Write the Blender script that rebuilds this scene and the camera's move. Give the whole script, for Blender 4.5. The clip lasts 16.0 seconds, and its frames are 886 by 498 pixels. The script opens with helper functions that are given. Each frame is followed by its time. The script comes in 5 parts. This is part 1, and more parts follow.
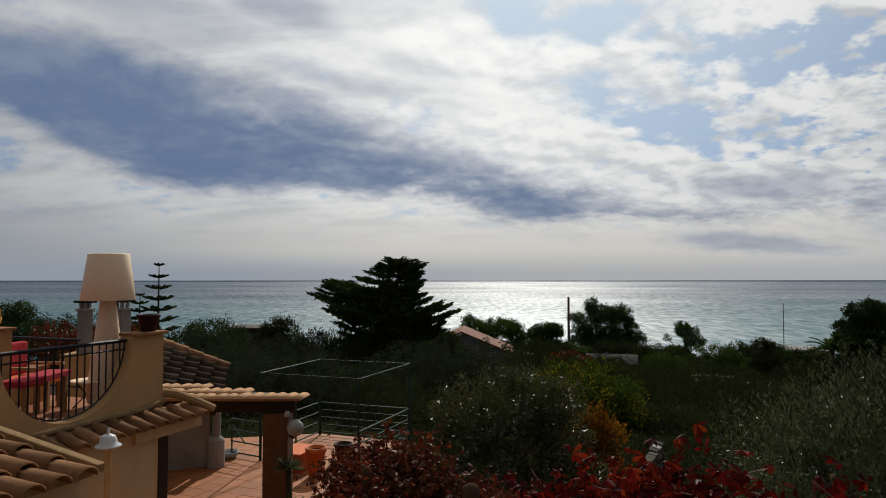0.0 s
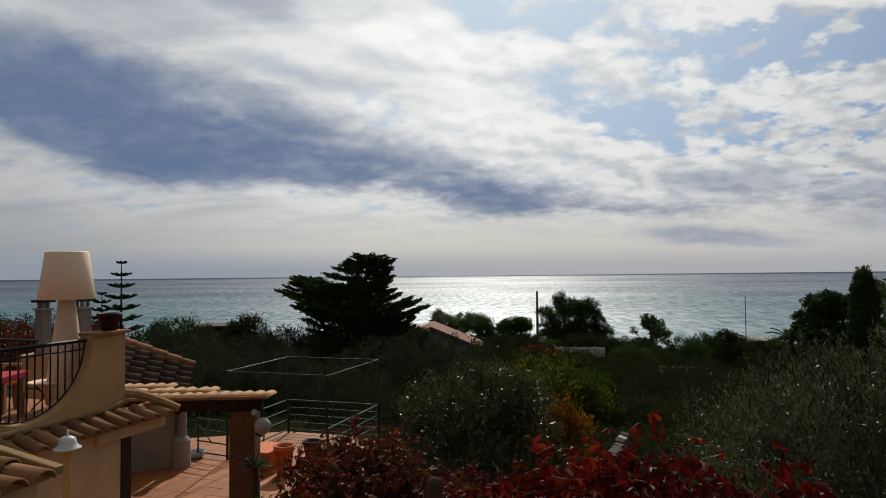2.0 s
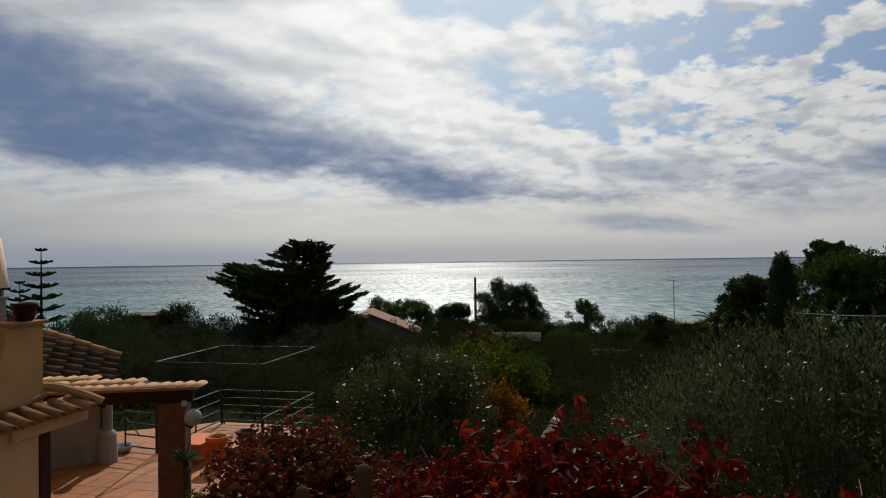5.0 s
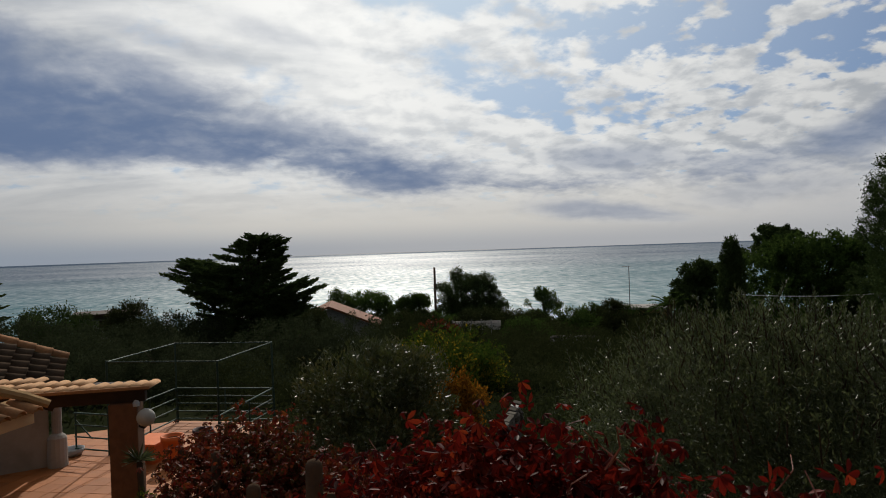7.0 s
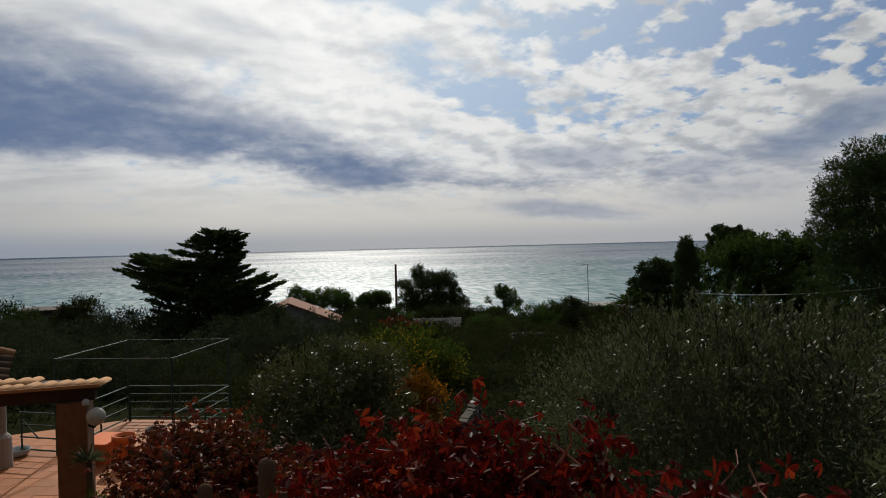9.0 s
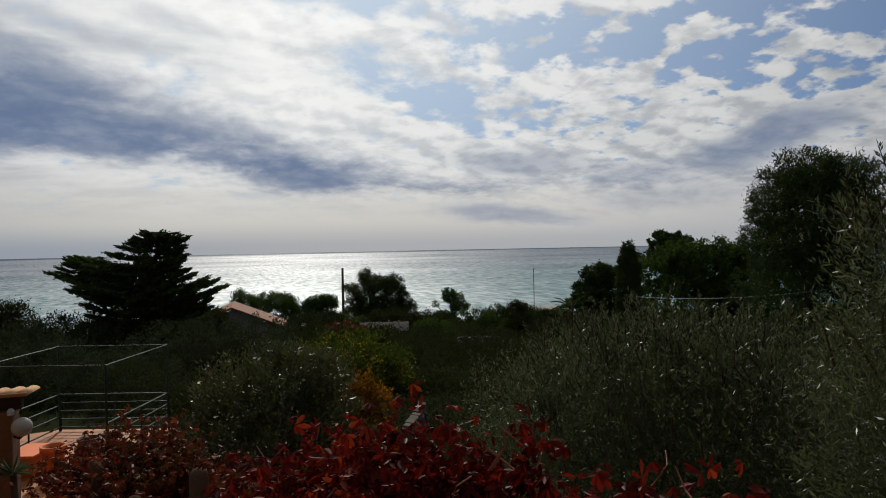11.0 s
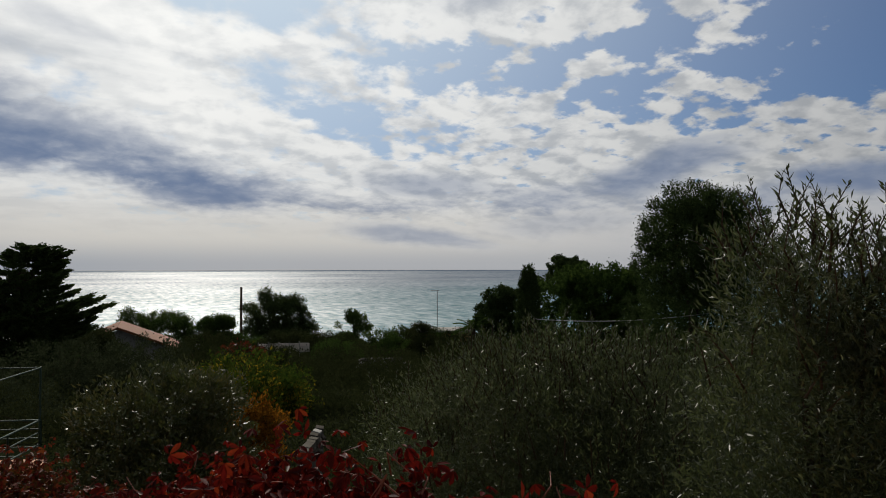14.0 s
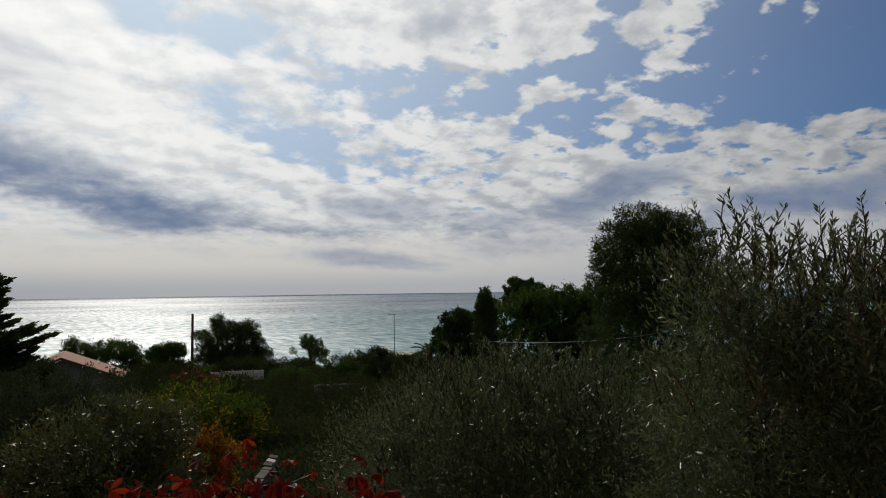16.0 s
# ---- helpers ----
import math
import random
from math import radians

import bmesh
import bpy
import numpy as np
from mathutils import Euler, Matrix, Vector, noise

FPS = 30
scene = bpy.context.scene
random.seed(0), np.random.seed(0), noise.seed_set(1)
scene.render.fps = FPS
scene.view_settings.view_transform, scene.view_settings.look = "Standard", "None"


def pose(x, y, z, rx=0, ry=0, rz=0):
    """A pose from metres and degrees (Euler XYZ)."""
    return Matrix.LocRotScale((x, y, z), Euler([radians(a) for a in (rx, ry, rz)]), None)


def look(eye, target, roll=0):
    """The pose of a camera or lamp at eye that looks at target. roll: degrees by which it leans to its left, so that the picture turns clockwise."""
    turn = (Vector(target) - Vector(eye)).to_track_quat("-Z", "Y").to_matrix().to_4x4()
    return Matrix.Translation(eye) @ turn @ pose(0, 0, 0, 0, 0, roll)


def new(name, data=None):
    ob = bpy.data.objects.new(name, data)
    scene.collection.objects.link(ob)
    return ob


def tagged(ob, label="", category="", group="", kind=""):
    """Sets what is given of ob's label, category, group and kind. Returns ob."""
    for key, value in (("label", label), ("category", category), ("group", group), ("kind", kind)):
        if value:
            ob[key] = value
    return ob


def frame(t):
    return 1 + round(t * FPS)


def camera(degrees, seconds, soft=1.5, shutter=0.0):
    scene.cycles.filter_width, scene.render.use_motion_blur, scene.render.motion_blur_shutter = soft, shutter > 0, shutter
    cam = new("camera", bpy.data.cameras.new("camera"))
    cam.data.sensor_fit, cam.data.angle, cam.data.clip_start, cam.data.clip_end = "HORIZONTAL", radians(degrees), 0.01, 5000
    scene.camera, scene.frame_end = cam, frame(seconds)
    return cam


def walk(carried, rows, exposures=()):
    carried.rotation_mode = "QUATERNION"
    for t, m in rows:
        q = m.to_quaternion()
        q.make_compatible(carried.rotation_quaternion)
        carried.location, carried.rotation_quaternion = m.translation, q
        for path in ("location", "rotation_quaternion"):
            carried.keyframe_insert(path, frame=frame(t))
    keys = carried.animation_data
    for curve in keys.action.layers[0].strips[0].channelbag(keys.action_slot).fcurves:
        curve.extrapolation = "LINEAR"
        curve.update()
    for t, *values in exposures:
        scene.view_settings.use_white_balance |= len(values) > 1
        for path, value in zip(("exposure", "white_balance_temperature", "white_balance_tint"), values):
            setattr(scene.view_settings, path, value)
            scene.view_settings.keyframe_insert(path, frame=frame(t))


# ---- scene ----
cam = camera(67.9, 16.0, soft=1.0)
EYE = 4.5
ROWS = [
    (0.0, 0.000, 0.000, 4.500, 92.38, 0.03, 0.02),
    (0.5, 0.011, -0.000, 4.500, 92.32, 0.37, -0.73),
    (1.0, 0.021, -0.001, 4.497, 92.26, 0.38, -1.13),
    (1.5, 0.030, -0.002, 4.494, 91.96, 0.33, -1.81),
    (2.0, 0.034, -0.002, 4.494, 91.98, 0.56, -2.63),
    (2.5, 0.044, -0.003, 4.494, 91.78, 0.72, -3.38),
    (3.0, 0.053, -0.001, 4.494, 91.47, 0.74, -4.52),
    (3.5, 0.052, 0.008, 4.490, 91.24, 0.54, -5.53),
    (4.0, 0.054, 0.022, 4.487, 91.04, 0.78, -6.24),
    (6.5, 0.127, 0.046, 4.482, 90.18, 1.23, -10.72),
    (7.0, 0.134, 0.047, 4.482, 89.84, 1.94, -11.48),
    (7.5, 0.139, 0.049, 4.482, 89.59, 1.98, -12.09),
    (8.0, 0.143, 0.050, 4.481, 89.38, 1.74, -12.99),
    (8.5, 0.148, 0.050, 4.480, 89.46, 1.67, -13.83),
    (9.0, 0.154, 0.052, 4.480, 89.49, 1.43, -14.82),
    (11.5, 0.198, 0.056, 4.479, 89.71, 0.93, -20.91),
    (12.0, 0.205, 0.054, 4.477, 89.73, 0.61, -22.63),
    (12.5, 0.215, 0.061, 4.478, 90.16, 0.38, -24.10),
    (13.0, 0.224, 0.059, 4.478, 91.00, 0.31, -25.48),
    (13.5, 0.230, 0.060, 4.478, 91.38, 0.16, -26.58),
    (14.0, 0.235, 0.060, 4.479, 91.48, 0.04, -27.62),
    (14.5, 0.239, 0.058, 4.480, 91.98, 0.10, -28.13),
    (15.0, 0.243, 0.058, 4.481, 92.53, 0.39, -28.82),
    (15.5, 0.246, 0.053, 4.481, 93.09, 0.52, -29.98),
    (16.0, 0.248, 0.041, 4.483, 93.48, 0.74, -31.36),
]
walk(cam, [(t, pose(x, y, z, rx, ry, rz)) for t, x, y, z, rx, ry, rz in ROWS])

# ---------------------------------------------------------------- light
SUN_AZ, SUN_EL = -6.4, 36.5      # degrees, counted leftwards from +y, and above the horizon
sun_dir = Vector((-math.sin(radians(SUN_AZ)) * math.cos(radians(SUN_EL)), math.cos(radians(SUN_AZ)) * math.cos(radians(SUN_EL)), math.sin(radians(SUN_EL))))
sun = new("sun", bpy.data.lights.new("sun", "SUN"))
sun.data.energy, sun.data.angle, sun.data.color = 3.4, radians(0.8), (1.0, 0.93, 0.82)
sun.matrix_world = look(sun_dir * 100, (0, 0, 0))
scene.view_settings.exposure = -0.12


class Nodes:
    """A short hand for building node trees."""

    def __init__(self, tree):
        self.tree = tree
        tree.nodes.clear()

    def put(self, kind, **values):
        node = self.tree.nodes.new(kind)
        for key, value in values.items():
            setattr(node, key, value)
        return node

    def link(self, a, b):
        self.tree.links.new(a, b)

    def feed(self, socket, value):
        if isinstance(value, bpy.types.NodeSocket):
            self.link(value, socket)
        elif isinstance(value, (tuple, list)):
            socket.default_value = (*value, 1.0) if len(value) == 3 and len(socket.default_value) == 4 else value
        else:
            socket.default_value = value

    def math(self, op, a, b=0.0, c=0.0, clamp=False):
        n = self.put("ShaderNodeMath", operation=op, use_clamp=clamp)
        for k, v in enumerate((a, b, c)):
            self.feed(n.inputs[k], v)
        return n.outputs[0]

    def span(self, v, lo, hi, a=0.0, b=1.0, smooth=True):
        n = self.put("ShaderNodeMapRange", interpolation_type="SMOOTHSTEP" if smooth else "LINEAR")
        for k, x in enumerate((v, lo, hi, a, b)):
            self.feed(n.inputs[k], x)
        return n.outputs[0]

    def mix(self, f, a, b, blend="MIX"):
        n = self.put("ShaderNodeMix", data_type="RGBA", blend_type=blend)
        self.feed(n.inputs[0], f)
        self.feed(n.inputs[6], a)
        self.feed(n.inputs[7], b)
        return n.outputs[2]

    def noise(self, vec, scale, detail=4.0, rough=0.55, warp=0.0):
        n = self.put("ShaderNodeTexNoise")
        self.link(vec, n.inputs["Vector"])
        n.inputs["Scale"].default_value = scale
        n.inputs["Detail"].default_value = detail
        n.inputs["Roughness"].default_value = rough
        n.inputs["Distortion"].default_value = warp
        return n.outputs["Fac"]


def make_sky():
    world = bpy.data.worlds.new("sky")
    scene.world = world
    world.use_nodes = True
    g = Nodes(world.node_tree)
    out = g.put("ShaderNodeOutputWorld")
    back = g.put("ShaderNodeBackground")
    g.link(back.outputs[0], out.inputs[0])
    sky = g.put("ShaderNodeTexSky", sky_type="NISHITA", sun_disc=False, sun_elevation=radians(SUN_EL), sun_rotation=radians(-SUN_AZ), air_density=1.0, dust_density=0.6, ozone_density=2.0)
    coord = g.put("ShaderNodeTexCoord").outputs["Generated"]
    sep = g.put("ShaderNodeSeparateXYZ")
    g.link(coord, sep.inputs[0])
    x, y, z = sep.outputs
    el = g.math("MULTIPLY", g.math("ARCSINE", z), 180 / math.pi)
    az = g.math("MULTIPLY", g.math("ARCTAN2", x, y), 180 / math.pi)     # to the right of +y
    # the cloud deck, seen in perspective
    depth = g.math("ADD", g.math("MAXIMUM", z, 0.0), 0.28)
    flat = g.put("ShaderNodeCombineXYZ")
    g.link(g.math("DIVIDE", x, depth), flat.inputs[0])
    g.link(g.math("DIVIDE", y, depth), flat.inputs[1])
    deck = flat.outputs[0]
    big = g.noise(deck, 0.9, 3.0, 0.5, 0.3)
    puffs = g.noise(deck, 4.4, 7.0, 0.53, 0.15)
    fine = g.noise(deck, 13.0, 6.0, 0.58, 0.2)
    ahead = g.put("ShaderNodeVectorMath", operation="ADD")
    g.link(deck, ahead.inputs[0])
    ahead.inputs[1].default_value = (0.01, -0.045, 0.0)
    lit = g.math("SUBTRACT", g.noise(ahead.outputs[0], 4.4, 7.0, 0.53, 0.15), puffs)      # the side of a puff away from the sun
    small = g.noise(deck, 10.5, 6.0, 0.52, 0.1)
    cells = g.mix(g.span(az, 0.0, 30.0, 0.1, 0.75), puffs, small)
    # wobble for the edges of the banks
    wob = g.math("SUBTRACT", g.noise(deck, 2.2, 5.0, 0.54, 0.5), 0.5)

    def bank(a, e, da, de, lean, rag=1.0):
        """A soft cloud bank centred at azimuth a, elevation e, with half sizes, leaning by degrees."""
        c, s = math.cos(radians(lean)), math.sin(radians(lean))
        p, q = g.math("SUBTRACT", az, a), g.math("SUBTRACT", el, e)
        l = g.math("DIVIDE", g.math("ADD", g.math("MULTIPLY", p, c), g.math("MULTIPLY", q, s)), da)
        m = g.math("DIVIDE", g.math("SUBTRACT", g.math("MULTIPLY", q, c), g.math("MULTIPLY", p, s)), de)
        r = g.math("SQRT", g.math("ADD", g.math("MULTIPLY", l, l), g.math("MULTIPLY", m, m)))
        r = g.math("ADD", r, g.math("MULTIPLY", wob, -2.2 * rag))
        return g.span(r, 1.45, 0.15)

    def most(*v):
        r = v[0]
        for k in v[1:]:
            r = g.math("MAXIMUM", r, k)
        return r

    def edge_line(points):
        """An elevation that changes with the azimuth, from a few (azimuth, elevation) pairs."""
        r = g.put("ShaderNodeValToRGB")
        g.link(g.span(az, -60.0, 20.0, 0.0, 1.0, False), r.inputs[0])
        els = r.color_ramp.elements
        for k, (a, e) in enumerate(points):
            spot_ = els[k] if k < 2 else els.new((a + 60) / 80)
            spot_.position = (a + 60) / 80
            spot_.color = (e / 20, e / 20, e / 20, 1)
        return g.math("MULTIPLY", r.outputs[0], 20.0)

    # the long dark bank: a ragged soft upper edge and a firmer lower one
    upper = edge_line([(-60, 18.5), (19, 5.2), (-34, 17.6), (-23, 16.6), (-13, 14.8), (-5, 12.2), (3, 9.8), (9, 8.6), (13, 6.9)])
    lower = edge_line([(-60, 13.5), (19, 4.4), (-34, 11.6), (-27, 8.3), (-21, 6.5), (-15, 7.0), (-11, 7.7), (-5, 7.0), (2, 5.6), (9, 4.6)])
    ragged = g.math("ADD", g.math("MULTIPLY", wob, 9.0), g.math("MULTIPLY", g.math("SUBTRACT", fine, 0.5), 3.0))
    main = g.math("MULTIPLY", g.span(g.math("ADD", g.math("SUBTRACT", el, lower), g.math("MULTIPLY", ragged, 0.5)), -0.8, 1.2),
                  g.span(g.math("ADD", g.math("SUBTRACT", upper, el), ragged), -2.2, 2.8))
    dark = most(main, g.math("MULTIPLY", bank(25, 2.6, 8, 1.0, -6), 0.85), g.math("MULTIPLY", bank(26, 6.8, 5, 1.2, -2, 1.4), 0.55), g.math("MULTIPLY", bank(38, 3.6, 9, 1.2, 3, 1.3), 0.5),
                g.math("MULTIPLY", bank(47, 7.9, 6.5, 1.9, 14, 1.5), 0.8), g.math("MULTIPLY", bank(62, 6.3, 9, 1.7, 4, 1.5), 0.85),
                g.math("MULTIPLY", bank(-15, 22.5, 6, 1.8, -12), 0.5), g.math("MULTIPLY", bank(-3, 18.0, 5, 1.0, -14), 0.32), g.math("MULTIPLY", bank(-11, 17.0, 6, 1.1, -12), 0.32), g.math("MULTIPLY", bank(-27, 21.5, 12, 2.2, -10), 0.4), g.math("MULTIPLY", bank(31, 22.3, 4, 1.0, 4), 0.3))
    blue = most(g.math("MULTIPLY", bank(17.5, 13.4, 9.0, 2.3, -22), 0.66), g.math("MULTIPLY", bank(6.5, 22.0, 4.5, 3.0, -24), 0.9), g.math("MULTIPLY", bank(13, 21.0, 9, 1.9, -4), 0.6),
                g.math("MULTIPLY", bank(32, 16.5, 12, 5.5, 10, 1.4), 0.56), g.math("MULTIPLY", bank(44, 17.0, 12, 5.2, 12), 0.88), bank(65, 18.6, 22, 8.6, 4, 0.7), g.math("MULTIPLY", bank(27, 10.8, 8, 1.2, -8), 0.35), g.math("MULTIPLY", bank(56, 11.5, 12, 1.6, 2, 1.5), 0.45))
    # single puffs that drift in the clear part
    lone = most(bank(40.0, 19.7, 5.6, 2.2, 14, 0.8), bank(48.2, 17.4, 5.2, 1.25, 22, 0.8), bank(51.3, 20.9, 3.4, 1.9, 8, 0.9), bank(31, 21.8, 6.5, 2.4, 5), bank(41.5, 16.4, 4.0, 1.8, 12), bank(46, 14.6, 3.4, 0.75, 8, 0.8), bank(51.5, 13.9, 3.0, 0.95, -6, 0.9),
                bank(57, 11.9, 4.0, 1.0, -2, 0.9), bank(64, 11.9, 3.6, 1.1, 2, 0.9), bank(55.3, 16.6, 1.1, 0.4, 16, 0.5), bank(58.6, 21.2, 2.0, 0.8, 34, 0.8))
    bits = g.math("ADD", g.math("MULTIPLY", g.math("SUBTRACT", cells, 0.5), g.span(az, 5.0, 35.0, 2.3, 3.2)), g.math("MULTIPLY", g.math("SUBTRACT", fine, 0.5), 1.1))
    bits = g.math("ADD", bits, g.math("MULTIPLY", g.math("SUBTRACT", big, 0.5), 0.6))
    cover = g.math("ADD", bits, 0.40)
    cover = g.math("SUBTRACT", cover, g.math("MULTIPLY", blue, 0.98))
    cover = g.math("ADD", cover, g.math("MULTIPLY", dark, 0.6))
    cover = g.math("ADD", cover, g.math("MULTIPLY", lone, 0.50))
    edge = g.span(az, -5.0, 40.0, 0.34, 0.17)            # crisper puffs towards the right
    cover = g.span(cover, g.math("MULTIPLY", edge, -1.0), edge)
    low = g.span(el, 9.0, 2.0)                        # thick haze over the sea
    cover = most(cover, g.math("MULTIPLY", low, 0.97))
    # brighter towards the sun
    near = g.put("ShaderNodeVectorMath", operation="DOT_PRODUCT")
    g.link(coord, near.inputs[0])
    near.inputs[1].default_value = sun_dir
    glow = g.math("POWER", g.math("MULTIPLY", g.math("ADD", near.outputs["Value"], 1.0), 0.5), 3.7)
    body = g.mix(glow, (0.14, 0.15, 0.17), (1.12, 1.12, 1.09))
    # wind-drawn streaks to the left, rounded cells to the right
    drawn = g.put("ShaderNodeMapping")
    drawn.inputs["Rotation"].default_value = (0.0, 0.0, radians(-30))
    drawn.inputs["Scale"].default_value = (0.45, 1.25, 1.0)
    g.link(deck, drawn.inputs[0])
    veil = g.noise(drawn.outputs[0], 3.2, 6.0, 0.55, 0.25)
    relief = g.math("ADD", g.math("MULTIPLY", lit, 2.4), g.math("MULTIPLY", g.math("SUBTRACT", fine, 0.5), 0.78))
    relief = g.math("MULTIPLY", g.span(relief, -0.20, 0.33), g.span(az, -20.0, 40.0, 0.16, 0.78))
    relief = g.math("ADD", relief, g.math("MULTIPLY", g.span(veil, 0.40, 0.66), g.span(az, -25.0, 30.0, 0.75, 0.15)))
    relief = g.math("ADD", relief, g.math("MULTIPLY", g.span(big, 0.62, 0.36), 0.15))
    body = g.mix(relief, body, g.mix(1.0, body, (0.58, 0.61, 0.66), "MULTIPLY"))
    shade = g.math("MULTIPLY", dark, g.span(g.math("ADD", g.math("MULTIPLY", puffs, 0.6), g.math("MULTIPLY", fine, 0.4)), 0.72, 0.42, 0.80, 1.0))
    body = g.mix(g.span(az, -50.0, 2.0, 0.45, 0.0), body, (0.28, 0.30, 0.34))
    body = g.mix(g.math("MULTIPLY", shade, 0.93), body, (0.110, 0.172, 0.310))
    haze = g.mix(g.span(el, 0.0, 2.6), g.mix(g.span(az, -25.0, 12.0), (0.29, 0.33, 0.39), (0.43, 0.44, 0.46)), g.mix(g.span(az, -40.0, 0.0), (0.30, 0.325, 0.36), g.mix(g.span(az, 20.0, 60.0), (0.64, 0.62, 0.58), (0.46, 0.47, 0.50))))
    body = g.mix(g.math("MULTIPLY", g.span(el, 7.5, 1.5), g.math("SUBTRACT", 1.0, g.math("MULTIPLY", dark, 0.75))), body, haze)
    air = g.put("ShaderNodeVectorMath", operation="SCALE")
    g.link(sky.outputs[0], air.inputs[0])
    air.inputs["Scale"].default_value = 0.040
    clear = g.mix(1.0, air.outputs[0], (0.50, 0.80, 1.24), "MULTIPLY")
    clear = g.mix(g.math("POWER", glow, 2.8), clear, (0.70, 0.81, 0.90))
    whole = g.mix(cover, clear, body)
    g.link(whole, back.inputs[0])
    back.inputs[1].default_value = 1.0


make_sky()


# ---------------------------------------------------------------- materials
def surface(name, base, second=None, rough=0.7, scale=6.0, grain=60.0, bump=0.15, metal=0.0, spread=0.25, amount=0.6, spec=0.18):
    """Two scales of colour variation, a fine relief, and a shift from piece to piece."""
    m = bpy.data.materials.new(name)
    m.use_nodes = True
    g = Nodes(m.node_tree)
    out = g.put("ShaderNodeOutputMaterial")
    b = g.put("ShaderNodeBsdfPrincipled")
    g.link(b.outputs[0], out.inputs[0])
    at = g.put("ShaderNodeTexCoord").outputs["Object"]
    second = second or tuple(c * 0.6 for c in base)
    n1, n2 = g.noise(at, scale, 5.0, 0.6, 0.4), g.noise(at, grain, 3.0, 0.6)
    col = g.mix(g.math("MULTIPLY", g.span(n1, 0.38, 0.66), amount), base, second)
    col = g.mix(g.span(n2, 0.3, 0.7, 0.0, 0.25), col, tuple(c * 0.7 for c in base))
    rnd = g.put("ShaderNodeObjectInfo").outputs["Random"]
    hsv = g.put("ShaderNodeHueSaturation")
    g.link(g.span(rnd, 0, 1, 1 - spread, 1 + spread, False), hsv.inputs["Value"])
    g.link(col, hsv.inputs["Color"])
    g.link(hsv.outputs[0], b.inputs["Base Color"])
    g.link(g.span(n2, 0, 1, rough - 0.08, rough + 0.08), b.inputs["Roughness"])
    b.inputs["Metallic"].default_value = metal
    b.inputs["Specular IOR Level"].default_value = spec
    bp = g.put("ShaderNodeBump")
    bp.inputs["Strength"].default_value = bump
    bp.inputs["Distance"].default_value = 0.02
    g.link(g.math("ADD", n1, g.math("MULTIPLY", n2, 0.5)), bp.inputs["Height"])
    g.link(bp.outputs[0], b.inputs["Normal"])
    return m


def leafy(name, colours, rough=0.45, through_it=0.35, spec=0.5, patch=0.5):
    """Leaves: the colour changes from leaf to leaf and in patches, and light comes through them."""
    m = bpy.data.materials.new(name)
    m.use_nodes = True
    g = Nodes(m.node_tree)
    out = g.put("ShaderNodeOutputMaterial")
    b = g.put("ShaderNodeBsdfPrincipled")
    tr = g.put("ShaderNodeBsdfTranslucent")
    mx = g.put("ShaderNodeMixShader")
    at = g.put("ShaderNodeTexCoord").outputs["Object"]
    rnd = g.put("ShaderNodeNewGeometry").outputs["Random Per Island"]
    v = g.math("ADD", g.math("MULTIPLY", rnd, 0.6), g.math("MULTIPLY", g.span(g.noise(at, patch, 3.0), 0.3, 0.7), 0.4))
    ramp = g.put("ShaderNodeValToRGB")
    g.link(v, ramp.inputs[0])
    ramp.color_ramp.elements[0].color = (*colours[0], 1)
    ramp.color_ramp.elements[1].color = (*colours[-1], 1)
    for k, c in enumerate(colours[1:-1]):
        ramp.color_ramp.elements.new((k + 1) / (len(colours) - 1)).color = (*c, 1)
    g.link(ramp.outputs[0], b.inputs["Base Color"])
    g.link(ramp.outputs[0], tr.inputs[0])
    b.inputs["Roughness"].default_value = rough
    b.inputs["Specular IOR Level"].default_value = spec
    mx.inputs[0].default_value = through_it
    g.link(b.outputs[0], mx.inputs[1])
    g.link(tr.outputs[0], mx.inputs[2])
    g.link(mx.outputs[0], out.inputs[0])
    return m


STUCCO = surface("ochre_stucco", (0.47, 0.285, 0.125), (0.37, 0.215, 0.09), 0.9, 1.6, 90, 0.25, spread=0.0)
WHITEWASH = surface("weathered_whitewash", (0.32, 0.30, 0.27), (0.18, 0.165, 0.15), 0.9, 1.4, 60, 0.3, spread=0.0)
PLASTER = surface("tan_wall_plaster", (0.54, 0.375, 0.21), (0.44, 0.29, 0.155), 0.92, 1.8, 80, 0.3, spread=0.0)
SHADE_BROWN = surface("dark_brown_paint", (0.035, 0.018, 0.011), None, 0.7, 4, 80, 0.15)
TILE = surface("terracotta_roof_tile", (0.27, 0.135, 0.062), (0.15, 0.078, 0.04), 0.85, 9, 70, 0.45, spread=0.3, spec=0.1)
# lighter roof tile for the canopy, with the sunlight put into its colour
TILE_SUNLIT = surface("sunlit_roof_tile", (0.42, 0.24, 0.115), (0.30, 0.16, 0.08), 0.85, 7, 70, 0.4, spread=0.15)
TILE_OLD = surface("weathered_roof_tile", (0.09, 0.065, 0.047), (0.036, 0.029, 0.022), 0.95, 7, 60, 0.5, spread=0.3, spec=0.0)
MORTAR = surface("lime_mortar", (0.34, 0.215, 0.10), (0.22, 0.14, 0.07), 0.95, 5, 60, 0.4)
FLOOR = surface("terracotta_floor_tile", (0.32, 0.112, 0.032), (0.22, 0.075, 0.022), 0.65, 2.2, 50, 0.12, spread=0.16, spec=0.25)
BRICK = surface("brown_brick", (0.105, 0.050, 0.026), (0.07, 0.034, 0.018), 0.9, 9, 60, 0.4, spread=0.2)
IRON = surface("black_wrought_iron", (0.018, 0.018, 0.02), None, 0.5, 12, 90, 0.1, metal=0.3)
